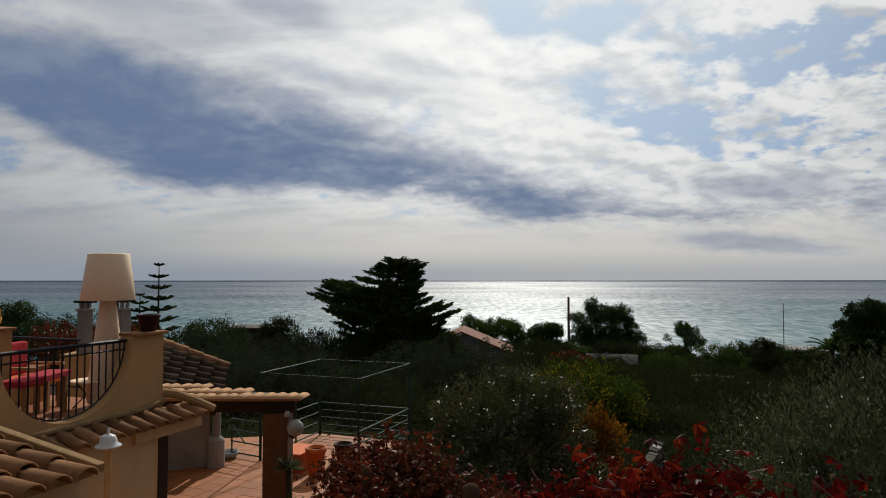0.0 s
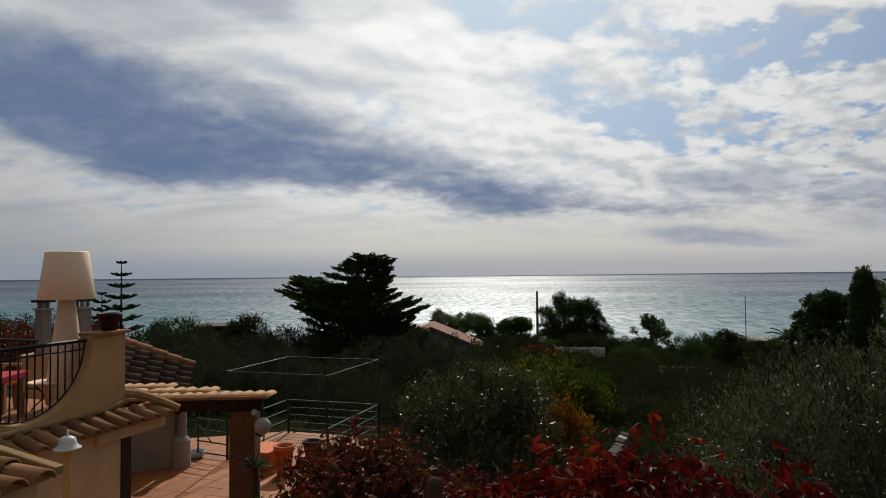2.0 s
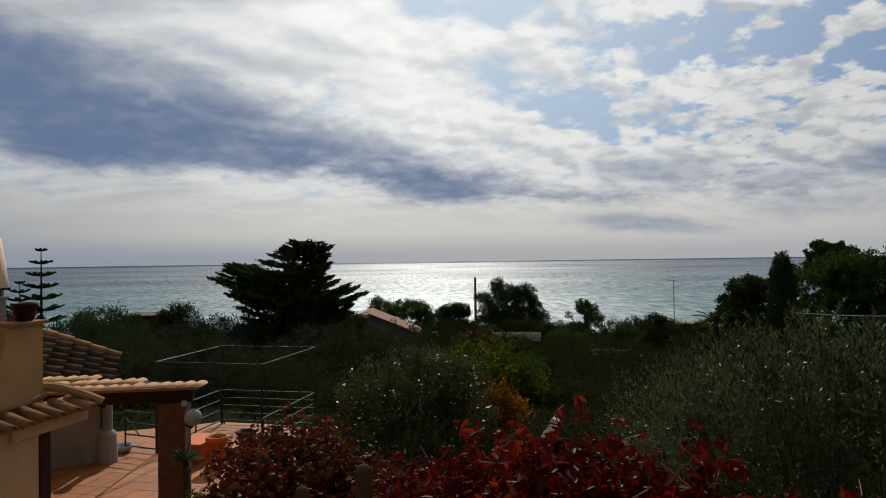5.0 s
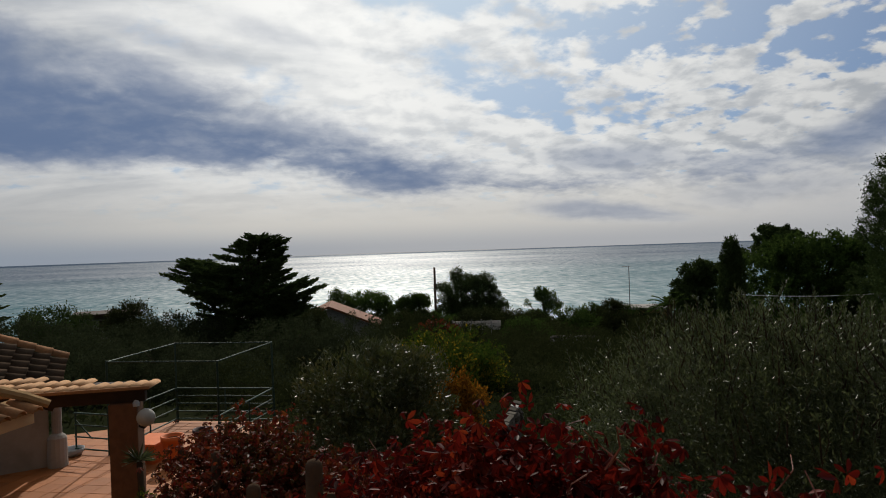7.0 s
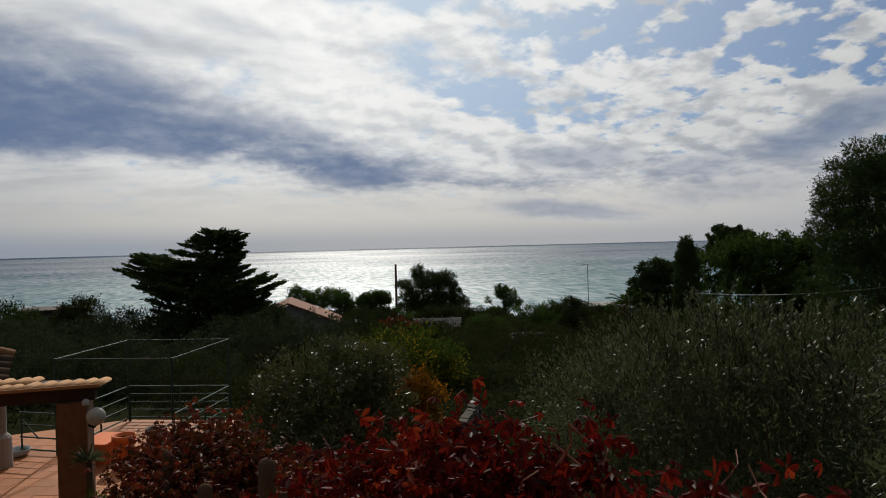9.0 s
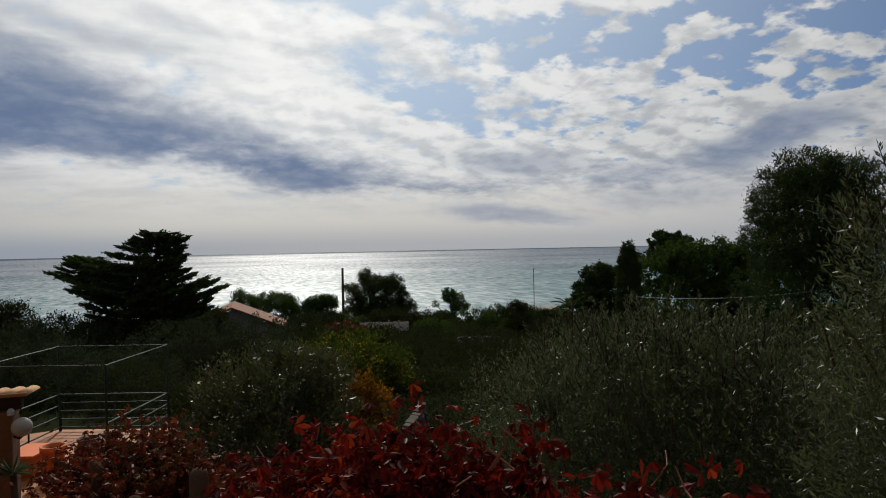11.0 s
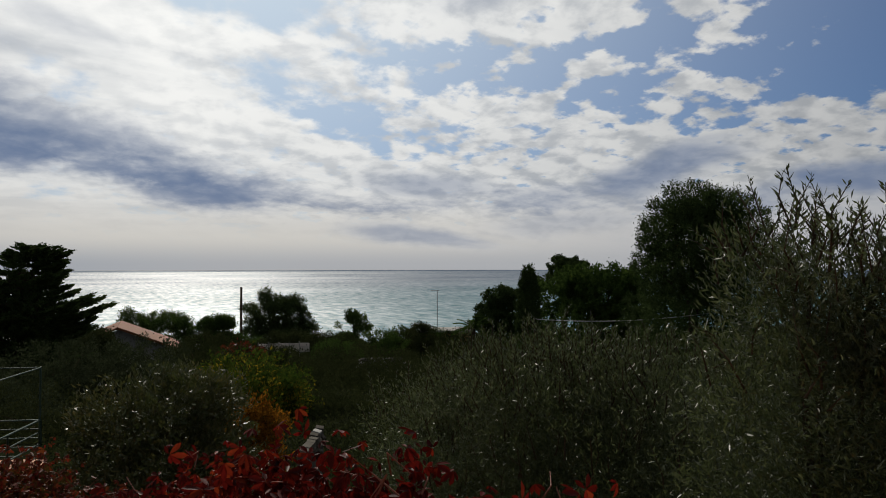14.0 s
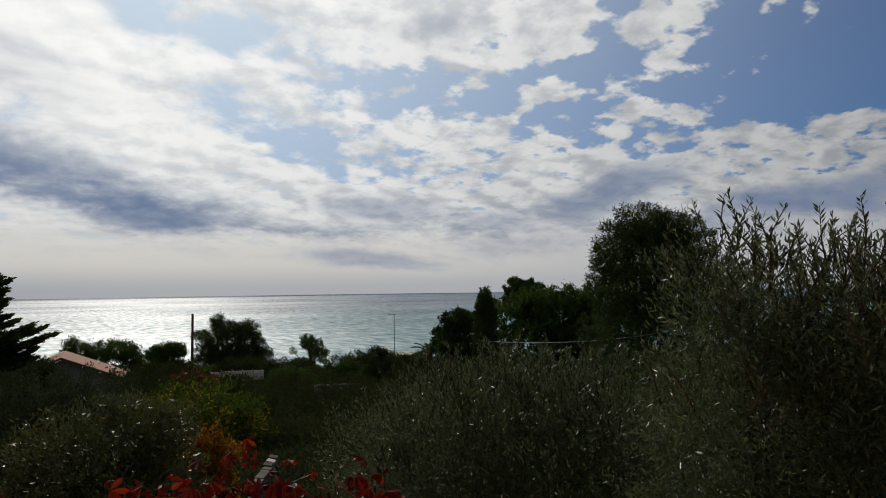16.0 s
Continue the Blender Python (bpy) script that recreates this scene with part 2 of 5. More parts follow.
GREEN_STEEL = surface("green_painted_steel", (0.02, 0.045, 0.034), (0.012, 0.03, 0.024), 0.55, 10, 90, 0.08, metal=0.2)
WOOD_POST = surface("grey_weathered_post", (0.07, 0.045, 0.03), (0.04, 0.028, 0.02), 0.95, 8, 70, 0.5, spec=0.0)
BARK = surface("bark", (0.06, 0.043, 0.03), (0.033, 0.025, 0.018), 0.95, 7, 40, 0.6, spec=0.0)
LAMP_WHITE = surface("white_lamp_plastic", (0.78, 0.59, 0.41), (0.72, 0.53, 0.35), 0.45, 1.0, 60, 0.03, amount=0.4)
ENAMEL = surface("white_enamel", (0.42, 0.43, 0.44), (0.32, 0.33, 0.34), 0.3, 3, 60, 0.03)
OPAL = surface("opal_glass", (0.24, 0.23, 0.205), None, 0.2, 3, 40, 0.02, amount=0.2)
ORANGE = surface("orange_painted_clay", (0.52, 0.13, 0.035), (0.42, 0.10, 0.03), 0.65, 4, 60, 0.15)
POT_RED = surface("dark_red_pot", (0.04, 0.011, 0.011), None, 0.6, 5, 60, 0.15)
RED_CLOTH = surface("red_cushion", (0.42, 0.03, 0.045), (0.3, 0.02, 0.03), 0.9, 6, 120, 0.2)
YELLOW_CLAY = surface("yellow_glazed_clay", (0.55, 0.28, 0.04), None, 0.35, 5, 60, 0.1)
PALE_STONE = surface("pale_stone", (0.55, 0.5, 0.44), (0.4, 0.36, 0.31), 0.85, 4, 60, 0.3)
CEMENT = surface("grey_cement", (0.27, 0.26, 0.24), (0.18, 0.17, 0.16), 0.9, 4, 60, 0.3)
ROCK = surface("dark_field_stone", (0.11, 0.10, 0.085), (0.06, 0.055, 0.048), 0.95, 4, 40, 0.5, spec=0.0)
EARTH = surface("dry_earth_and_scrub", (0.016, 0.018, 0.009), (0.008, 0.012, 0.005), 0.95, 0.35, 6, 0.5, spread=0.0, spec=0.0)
STEEL = surface("dull_metal", (0.25, 0.25, 0.26), None, 0.5, 8, 60, 0.05, metal=0.7)
WOOD = surface("warm_wood", (0.36, 0.2, 0.09), (0.24, 0.12, 0.05), 0.6, 6, 60, 0.15)

OLIVE = leafy("olive_leaves", [(0.031, 0.042, 0.014), (0.05, 0.062, 0.025), (0.105, 0.12, 0.064)], 0.38, 0.45, 0.28)
PINE = leafy("dark_pine_needles", [(0.027, 0.04185, 0.01485), (0.0459, 0.0702, 0.02295), (0.081, 0.1107, 0.03375)], 1.0, 0.12, 0.0)
BROADLEAF = leafy("green_leaves", [(0.0273, 0.0494, 0.0117), (0.0455, 0.078, 0.0182), (0.0806, 0.1222, 0.026)], 0.9, 0.25, 0.0)
SHRUB = leafy("grey_green_shrub", [(0.018, 0.024, 0.0084), (0.03, 0.0372, 0.0132), (0.0504, 0.0564, 0.0216)], 1.0, 0.2, 0.0)
OLIVE_FAR = leafy("far_olive_leaves", [(0.01947, 0.02621, 0.01198), (0.03444, 0.04343, 0.02097), (0.05841, 0.06889, 0.03744)], 1.0, 0.25, 0.0)
LAUREL = leafy("glossy_shrub_leaves", [(0.030, 0.042, 0.012), (0.052, 0.060, 0.018), (0.11, 0.095, 0.034)], 0.45, 0.25, 0.35)
YELLOWING = leafy("yellowing_leaves", [(0.0225, 0.0475, 0.0075), (0.0375, 0.065, 0.01), (0.06875, 0.085, 0.0125), (0.35, 0.225, 0.015)], 0.9, 0.4, 0.0, 1.2)
ORANGING = leafy("orange_brown_leaves", [(0.049, 0.028, 0.0056), (0.168, 0.07, 0.0084), (0.322, 0.126, 0.0126)], 0.9, 0.4, 0.0)
RUSTY = leafy("rust_red_small_leaves", [(0.028, 0.026, 0.006), (0.055, 0.022, 0.006), (0.115, 0.013, 0.008), (0.13, 0.042, 0.01)], 0.52, 0.4, 0.12, 1.5)
CRIMSON = leafy("crimson_creeper_leaves", [(0.012, 0.002, 0.0015), (0.05, 0.004, 0.002), (0.105, 0.007, 0.005), (0.19, 0.030, 0.008)], 0.45, 0.5, 0.08, 2.0)


# ---------------------------------------------------------------- helpers
def link_mesh(name, me, material, parent=None, label="", m=None):
    if material:
        me.materials.append(material)
    ob = new(name, me)
    if parent:
        ob.parent = parent
    if m is not None:
        ob.matrix_basis = m
    if label:
        ob["label"] = label
    return ob


def part(name, bm, material, parent=None, label="", m=None, smooth=False):
    me = bpy.data.meshes.new(name)
    if smooth:
        for f in bm.faces:
            f.smooth = True
    bm.to_mesh(me)
    bm.free()
    return link_mesh(name, me, material, parent, label, m)


def thing(name, label, category, group="", kind="", m=None):
    ob = new(name)
    ob.empty_display_size = 0.1
    if m is not None:
        ob.matrix_basis = m
    return tagged(ob, label, category, group, kind)


def box(bm, x0, x1, y0, y1, z0, z1, bevel=0.0, m=None):
    r = bmesh.ops.create_cube(bm, size=1.0, matrix=Matrix.Translation(((x0 + x1) / 2, (y0 + y1) / 2, (z0 + z1) / 2)) @ Matrix.Diagonal((x1 - x0, y1 - y0, z1 - z0, 1)))
    if bevel:
        es = {e for v in r["verts"] for e in v.link_edges}
        bmesh.ops.bevel(bm, geom=list(es), offset=bevel, segments=2, affect="EDGES", profile=0.6)
    if m is not None:
        bmesh.ops.transform(bm, matrix=m, verts=r["verts"] if not bevel else bm.verts)
    return bm


def boxed(*a, **k):
    return box(bmesh.new(), *a, **k)


def tube(bm, points, r0, r1=None, sides=8, cap=True):
    """A tapered tube along a few points."""
    r1 = r0 if r1 is None else r1
    pts = [Vector(p) for p in points]
    rings = []
    for k, p in enumerate(pts):
        d = (pts[min(k + 1, len(pts) - 1)] - pts[max(k - 1, 0)]).normalized()
        s = d.cross(Vector((0.31, 0.17, 0.93))).normalized() if abs(d.z) < 0.9 else d.cross(Vector((1, 0, 0.1))).normalized()
        t = d.cross(s)
        r = r0 + (r1 - r0) * k / (len(pts) - 1)
        rings.append([bm.verts.new(p + (s * math.cos(a) + t * math.sin(a)) * r) for a in (2 * math.pi * j / sides for j in range(sides))])
    for a, b in zip(rings, rings[1:]):
        for j in range(sides):
            bm.faces.new((a[j], a[(j + 1) % sides], b[(j + 1) % sides], b[j]))
    if cap:
        bm.faces.new(rings[0][::-1])
        bm.faces.new(rings[-1])
    return bm


def lathe(bm, profile, sides=20, m=None, cap=True):
    rings = []
    for r, z in profile:
        rings.append([bm.verts.new((r * math.cos(2 * math.pi * j / sides), r * math.sin(2 * math.pi * j / sides), z)) for j in range(sides)])
    for a, b in zip(rings, rings[1:]):
        for j in range(sides):
            bm.faces.new((a[j], a[(j + 1) % sides], b[(j + 1) % sides], b[j]))
    if cap:
        bm.faces.new(rings[0][::-1])
        bm.faces.new(rings[-1])
    if m is not None:
        bmesh.ops.transform(bm, matrix=m, verts=[v for ring in rings for v in ring])
    return bm


def slab(points, z0, z1):
    """A flat plate with the outline given."""
    bm = bmesh.new()
    lo = [bm.verts.new((x, y, z0)) for x, y in points]
    hi = [bm.verts.new((x, y, z1)) for x, y in points]
    n = len(points)
    bm.faces.new(lo[::-1])
    bm.faces.new(hi)
    for k in range(n):
        bm.faces.new((lo[k], lo[(k + 1) % n], hi[(k + 1) % n], hi[k]))
    bmesh.ops.recalc_face_normals(bm, faces=bm.faces)
    return bm


def unit(v):
    return v / np.maximum(np.linalg.norm(v, axis=-1, keepdims=True), 1e-9)


def leaf_mesh(name, centres, along, length, width, rng, fold=0.25):
    """Many small folded leaves in one mesh: a kite of four corners each."""
    n = len(centres)
    along = unit(along)
    side = unit(np.cross(along, unit(rng.normal(size=(n, 3)))))
    up = np.cross(side, along)
    ln = (length * rng.uniform(0.65, 1.3, n))[:, None]
    wd = (width * rng.uniform(0.7, 1.25, n))[:, None]
    v = np.empty((n, 4, 3), np.float32)
    v[:, 0] = centres - along * ln * 0.5
    v[:, 1] = centres + side * wd * 0.5 + up * wd * fold
    v[:, 2] = centres + along * ln * 0.5
    v[:, 3] = centres - side * wd * 0.5 + up * wd * fold
    me = bpy.data.meshes.new(name)
    me.vertices.add(4 * n)
    me.vertices.foreach_set("co", v.ravel())
    me.loops.add(4 * n)
    me.loops.foreach_set("vertex_index", np.arange(4 * n, dtype=np.int32))
    me.polygons.add(n)
    me.polygons.foreach_set("loop_start", np.arange(0, 4 * n, 4, dtype=np.int32))
    me.update(calc_edges=True)
    return me


def clumped(lobes, count, rng, clump, spread, shell=0.5):
    """Points in clumps that sit in the outer part of ellipsoid lobes: their places and the way out of the lobe."""
    vol = np.array([l[3] * l[4] * l[5] for l in lobes]) ** 0.75
    which = rng.choice(len(lobes), size=max(6, count // clump), p=vol / vol.sum())
    L = np.array(lobes)[which]
    d = unit(rng.normal(size=(len(which), 3)))
    r = rng.uniform(shell ** 3, 1.12, len(which)) ** (1 / 3)
    c = L[:, :3] + d * r[:, None] * L[:, 3:6]
    pick = rng.integers(0, len(which), count)
    p = c[pick] + rng.normal(size=(count, 3)) * spread
    return p, d[pick]


def spot(bearing, rise, dist):
    """A place by its bearing (degrees leftwards of +y), its rise above eye level and its distance from the start of the walk."""
    return Vector((-math.sin(radians(bearing)) * dist, math.cos(radians(bearing)) * dist, EYE + math.tan(radians(rise)) * dist))


def ground_z(x, y):
    d = max(0.0, y - 21 + 0.12 * abs(x))
    far = -0.12 - 0.117 * d + 0.00012 * d * d * (1 if d < 120 else 0.0) + (0.00012 * 14400 if d >= 120 else 0)
    return max(far, -34.0) + (0.5 * noise.noise((x * 0.05, y * 0.05, 0)) * min(1, d / 15))


SEA_Z = EYE - 30.0

# ---------------------------------------------------------------- the ground, the sea
def make_ground():
    xs = sorted(set([-4900, -2500, -1200, -600, -300, -180] + list(range(-120, 200, 6)) + [240, 300, 400, 600, 1200, 2500, 4900]))
    ys = [-3000, -1200, -400, -120, -50, -20, -8] + list(range(0, 60, 3)) + list(range(60, 300, 8)) + [330, 400, 520]
    verts = [(x, y, ground_z(x, y) if y > -8 else 0.0) for y in ys for x in xs]
    n = len(xs)
    faces = [(j * n + i, j * n + i + 1, (j + 1) * n + i + 1, (j + 1) * n + i) for j in range(len(ys) - 1) for i in range(n - 1)]
    me = bpy.data.meshes.new("ground")
    me.from_pydata(verts, [], faces)
    for p in me.polygons:
        p.use_smooth = True
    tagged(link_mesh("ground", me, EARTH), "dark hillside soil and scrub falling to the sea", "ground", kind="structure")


def make_sea():
    m = bpy.data.materials.new("sea_water")
    m.use_nodes = True
    g = Nodes(m.node_tree)
    out = g.put("ShaderNodeOutputMaterial")
    b = g.put("ShaderNodeBsdfDiffuse")
    shine = g.put("ShaderNodeBsdfAnisotropic")
    both = g.put("ShaderNodeMixShader")
    g.link(b.outputs[0], both.inputs[1])
    g.link(shine.outputs[0], both.inputs[2])
    g.link(both.outputs[0], out.inputs[0])
    at = g.put("ShaderNodeTexCoord").outputs["Object"]
    sep = g.put("ShaderNodeSeparateXYZ")
    g.link(at, sep.inputs[0])
    streak = g.put("ShaderNodeMapping")
    streak.inputs["Scale"].default_value = (0.35, 1.0, 1.0)
    g.link(at, streak.inputs[0])
    flecks = g.put("ShaderNodeMapping")
    flecks.inputs["Scale"].default_value = (1.0, 0.32, 1.0)
    g.link(at, flecks.inputs[0])
    n1 = g.noise(flecks.outputs[0], 0.18, 6.0, 0.64, 0.0)
    n2 = g.noise(streak.outputs[0], 0.003, 3.0, 0.55, 0.0)
    shallow = g.span(g.math("ADD", sep.outputs[1], g.math("MULTIPLY", n2, 500.0)), 350.0, 1600.0)
    col = g.mix(shallow, (0.018, 0.095, 0.115), (0.008, 0.034, 0.075))
    foam = g.math("MULTIPLY", g.span(n1, 0.60, 0.70), g.span(sep.outputs[1], 900.0, 260.0))
    col = g.mix(g.math("MULTIPLY", foam, 0.25), col, (0.45, 0.5, 0.5))
    g.link(col, b.inputs["Color"])
    shine.inputs["Color"].default_value = (0.92, 0.95, 0.97, 1)
    g.link(g.span(n1, 0.35, 0.65, 0.43, 0.48), shine.inputs["Roughness"])
    long = g.put("ShaderNodeMapping")
    long.inputs["Scale"].default_value = (0.5, 0.8, 1.0)
    g.link(at, long.inputs[0])
    gusts = g.noise(long.outputs[0], 0.0042, 4.0, 0.6, 0.0)
    deep = g.put("ShaderNodeMapping")
    deep.inputs["Scale"].default_value = (1.0, 0.32, 1.0)
    g.link(at, deep.inputs[0])
    chop = g.noise(deep.outputs[0], 0.16, 6.0, 0.66, 0.0)
    gloss = g.math("ADD", g.math("MULTIPLY", gusts, 0.33), g.math("MULTIPLY", chop, 0.67))
    # a calm dark strip along the horizon
    calm = g.span(g.math("ADD", sep.outputs[1], g.math("MULTIPLY", n2, 900.0)), 3600.0, 4500.0, 1.0, 0.35)
    g.link(g.math("MULTIPLY", g.span(gloss, 0.34, 0.66, 0.05, 0.25), calm), both.inputs[0])
    waves = g.math("ADD", g.noise(deep.outputs[0], 0.30, 6.0, 0.68, 0.3), g.math("MULTIPLY", g.noise(at, 0.02, 3.0, 0.6, 0.3), 0.5))
    bp = g.put("ShaderNodeBump")
    bp.inputs["Strength"].default_value = 0.22
    bp.inputs["Distance"].default_value = 0.8
    g.link(waves, bp.inputs["Height"])
    g.link(bp.outputs[0], shine.inputs["Normal"])
    bm = slab([(-4950, 150), (4950, 150), (4950, 4900), (-4950, 4900)], SEA_Z - 1.0, SEA_Z)
    tagged(part("water", bm, m), "rippled grey-blue sea with a silver sun glitter", "sea", kind="structure")


make_ground()
make_sea()

# ---------------------------------------------------------------- the house
U2, N2 = Vector((0.36, 0.933, 0)).normalized(), Vector((0.933, -0.36, 0)).normalized()
HOUSE = Matrix(((N2.x, U2.x, 0, -4.48), (N2.y, U2.y, 0, 9.2), (0, 0, 1, 0.04), (0, 0, 0, 1)))   # local x: out of the wall, y: along it
TERRACE_Z, CAP_Z, RAIL_Z, ARCH_R, ARCH_Y = 2.56, 3.60, 3.56, 0.96, -0.76


def tile_mesh(length, r0, r1, thick=0.016, sides=6, tall=0.85):
    """A half-round roof tile, wide end at x = 0 (the lower end), hollow below."""
    bm = bmesh.new()
    rows = []
    for x, r in ((0.0, r0), (length, r1)):
        for rr in (r, r - thick):
            rows.append([bm.verts.new((x, rr * math.cos(math.pi * k / sides), rr * math.sin(math.pi * k / sides) * tall)) for k in range(sides + 1)])
    a, b, c, d = rows
    for k in range(sides):
        bm.faces.new((a[k], a[k + 1], c[k + 1], c[k]))
        bm.faces.new((b[k + 1], b[k], d[k], d[k + 1]))
        bm.faces.new((a[k + 1], a[k], b[k], b[k + 1]))
        bm.faces.new((c[k], c[k + 1], d[k + 1], d[k]))
    bmesh.ops.recalc_face_normals(bm, faces=bm.faces)
    for f in bm.faces:
        f.smooth = True
    me = bpy.data.meshes.new("roof_tile")
    bm.to_mesh(me)
    bm.free()
    return me


def lay_tiles(parent, rng, m, rows, cols, pitch, step, mesh, tilt=3.0, cover=True):
    """Rows of cover tiles (and the trough tiles between) over a sloping plane: local x runs down the slope from 0."""
    for c in range(cols):
        for r in range(rows):
            o = new("roof_tile", mesh)
            o.parent = parent
            o.matrix_basis = m @ pose(-r * step + rng.uniform(-0.012, 0.012), c * pitch + rng.uniform(-0.008, 0.008), 0.03 + rng.uniform(0, 0.006), 0, 0, 180 + rng.uniform(-2.5, 2.5)) @ pose(0, 0, 0, 0, tilt + rng.uniform(-1, 1), 0)


def make_house():
    rng = random.Random(3)
    house = thing("house", "ochre stucco house with terrace parapet and terracotta tile eaves", "house", m=HOUSE)
    # parapet with a round cut-out
    bm = bmesh.new()
    y0, y1, zb = -4.6, 0.78, 2.3
    prof = [(y0, zb), (y1, zb), (y1, CAP_Z)] + [(ARCH_Y + (ARCH_R) * math.cos(a), RAIL_Z + ARCH_R * math.sin(a)) for a in (-math.pi * k / 28 for k in range(29))] + [(y0, CAP_Z)]
    prof.insert(3, (ARCH_Y + ARCH_R, CAP_Z))
    prof.insert(-1, (ARCH_Y - ARCH_R, CAP_Z))
    fr = [bm.verts.new((0, y, z)) for y, z in prof]
    bk = [bm.verts.new((-0.24, y, z)) for y, z in prof]
    bm.faces.new(fr)
    bm.faces.new(bk[::-1])
    for k in range(len(prof)):
        j = (k + 1) % len(prof)
        bm.faces.new((fr[k], bk[k], bk[j], fr[j]))
    bmesh.ops.recalc_face_normals(bm, faces=bm.faces)
    part("parapet_wall", bm, STUCCO, house, "ochre stucco parapet with a half-round opening")
    part("coping", boxed(-0.29, 0.05, 0.22, 0.84, CAP_Z, CAP_Z + 0.05, 0.012), TILE, house, "terracotta coping slab")
    part("coping", boxed(-0.29, 0.05, -4.6, ARCH_Y - ARCH_R - 0.02, CAP_Z, CAP_Z + 0.05, 0.012), TILE, house, "terracotta coping slab")
    # return of the parapet and the terrace deck
    part("terrace_deck", boxed(-5.5, -0.1, -4.6, 0.7, 2.36, TERRACE_Z), FLOOR, house, "terracotta terrace floor")
    part("parapet_return", boxed(-0.75, -0.24, 0.54, 0.78, 2.3, CAP_Z - 0.01), STUCCO, house)
    part("far_pier", boxed(-1.97, -1.34, -0.85, -0.6, TERRACE_Z, 3.72, 0.01), STUCCO, house, "ochre stucco pier")
    part("coping", boxed(-2.01, -1.30, -0.89, -0.56, 3.72, 3.76, 0.01), TILE, house, "terracotta coping slab")
    # lower wall, lintel, door jamb
    part("lower_wall", boxed(-0.1, 0.24, -4.6, 0.46, -0.1, 2.34), PLASTER, house)
    part("lower_wall", boxed(-3.5, 0.0, 0.2, 0.44, -0.1, 2.34), STUCCO, house)
    part("door_jamb", boxed(0.02, 0.26, 0.465, 0.64, -0.1, 2.16, 0.01), SHADE_BROWN, house, "dark brown timber post")
    part("lintel", boxed(-0.1, 0.3, 0.0, 1.28, 2.16, 2.36, 0.01), PLASTER, house, "ochre stucco lintel beam")
    # the eave strip
    part("eave_bed", boxed(-0.5, -0.12, -3.2, 1.3, -0.05, 0.0), MORTAR, house, "mortar bed of the eave", m=pose(0.48, 0, 2.33, 0, 21, 0))
    mesh = tile_mesh(0.44, 0.098, 0.076)
    mesh.materials.append(TILE)
    lay_tiles(house, rng, pose(0.50, -3.1, 2.33, 0, 21, 0), 1, 17, 0.262, 0.36, mesh)
    part("eave_cap", tube(bmesh.new(), [(0.03, -3.2, 2.55), (0.03, 0.4, 2.55), (0.03, 0.78, 2.62)], 0.04, 0.05), MORTAR, house, "rounded mortar fillet")
    part("verge_cap", tube(bmesh.new(), [(-0.1, 0.80, 2.72), (0.1, 0.95, 2.68), (0.3, 1.15, 2.56), (0.5, 1.33, 2.42)], 0.075, 0.06), MORTAR, house, "ochre mortar verge")
    return house


def make_near_roof():
    rng = random.Random(4)
    frame_ = Matrix(((N2.x, U2.x, 0, -2.58), (N2.y, U2.y, 0, 5.06), (0, 0, 1, 0), (0, 0, 0, 1)))
    porch = thing("porch", "ochre porch with a curved terracotta tile roof", "porch", m=frame_)
    part("porch_wall", boxed(-1.5, -0.16, -3.0, -0.06, -0.1, 2.97), PLASTER, porch)
    slope = pose(0.0, 0, 3.0, 0, 9, 0)
    part("roof_bed", boxed(-1.7, -0.14, -3.0, 0.03, -0.06, 0.0), MORTAR, porch, "mortar roof bed", m=slope)
    part("verge", boxed(-1.7, -0.04, -0.03, 0.05, 0.0, 0.07, 0.015), MORTAR, porch, "ochre mortar verge", m=slope)
    mesh = tile_mesh(0.46, 0.098, 0.074)
    mesh.materials.append(TILE)
    lay_tiles(porch, rng, slope @ pose(0.04, -2.76, 0), 5, 13, 0.215, 0.34, mesh)


def make_arch_rail():
    rail = thing("balcony_rail", "black wrought iron railing filling the half-round opening", "railing", m=HOUSE)
    part("top_rail", tube(bmesh.new(), [(-0.12, ARCH_Y - ARCH_R + 0.01, RAIL_Z - 0.01), (-0.12, ARCH_Y + ARCH_R - 0.01, RAIL_Z - 0.01)], 0.028), IRON, rail)
    part("second_rail", tube(bmesh.new(), [(-0.12, ARCH_Y - ARCH_R + 0.05, RAIL_Z - 0.13), (-0.12, ARCH_Y + ARCH_R - 0.05, RAIL_Z - 0.13)], 0.012), IRON, rail)
    pts = [(-0.12, ARCH_Y + (ARCH_R - 0.03) * math.cos(a), RAIL_Z + (ARCH_R - 0.03) * math.sin(a)) for a in (-math.pi * k / 24 for k in range(25))]
    part("hoop", tube(bmesh.new(), pts, 0.012), IRON, rail)
    for k in range(1, 17):
        y = ARCH_Y - ARCH_R + k * 2 * ARCH_R / 17
        h = math.sqrt(max(0.0, (ARCH_R - 0.03) ** 2 - (y - ARCH_Y) ** 2))
        part("bar", tube(bmesh.new(), [(-0.12, y, RAIL_Z - 0.01), (-0.12, y, RAIL_Z - h)], 0.011, sides=6), IRON, rail)


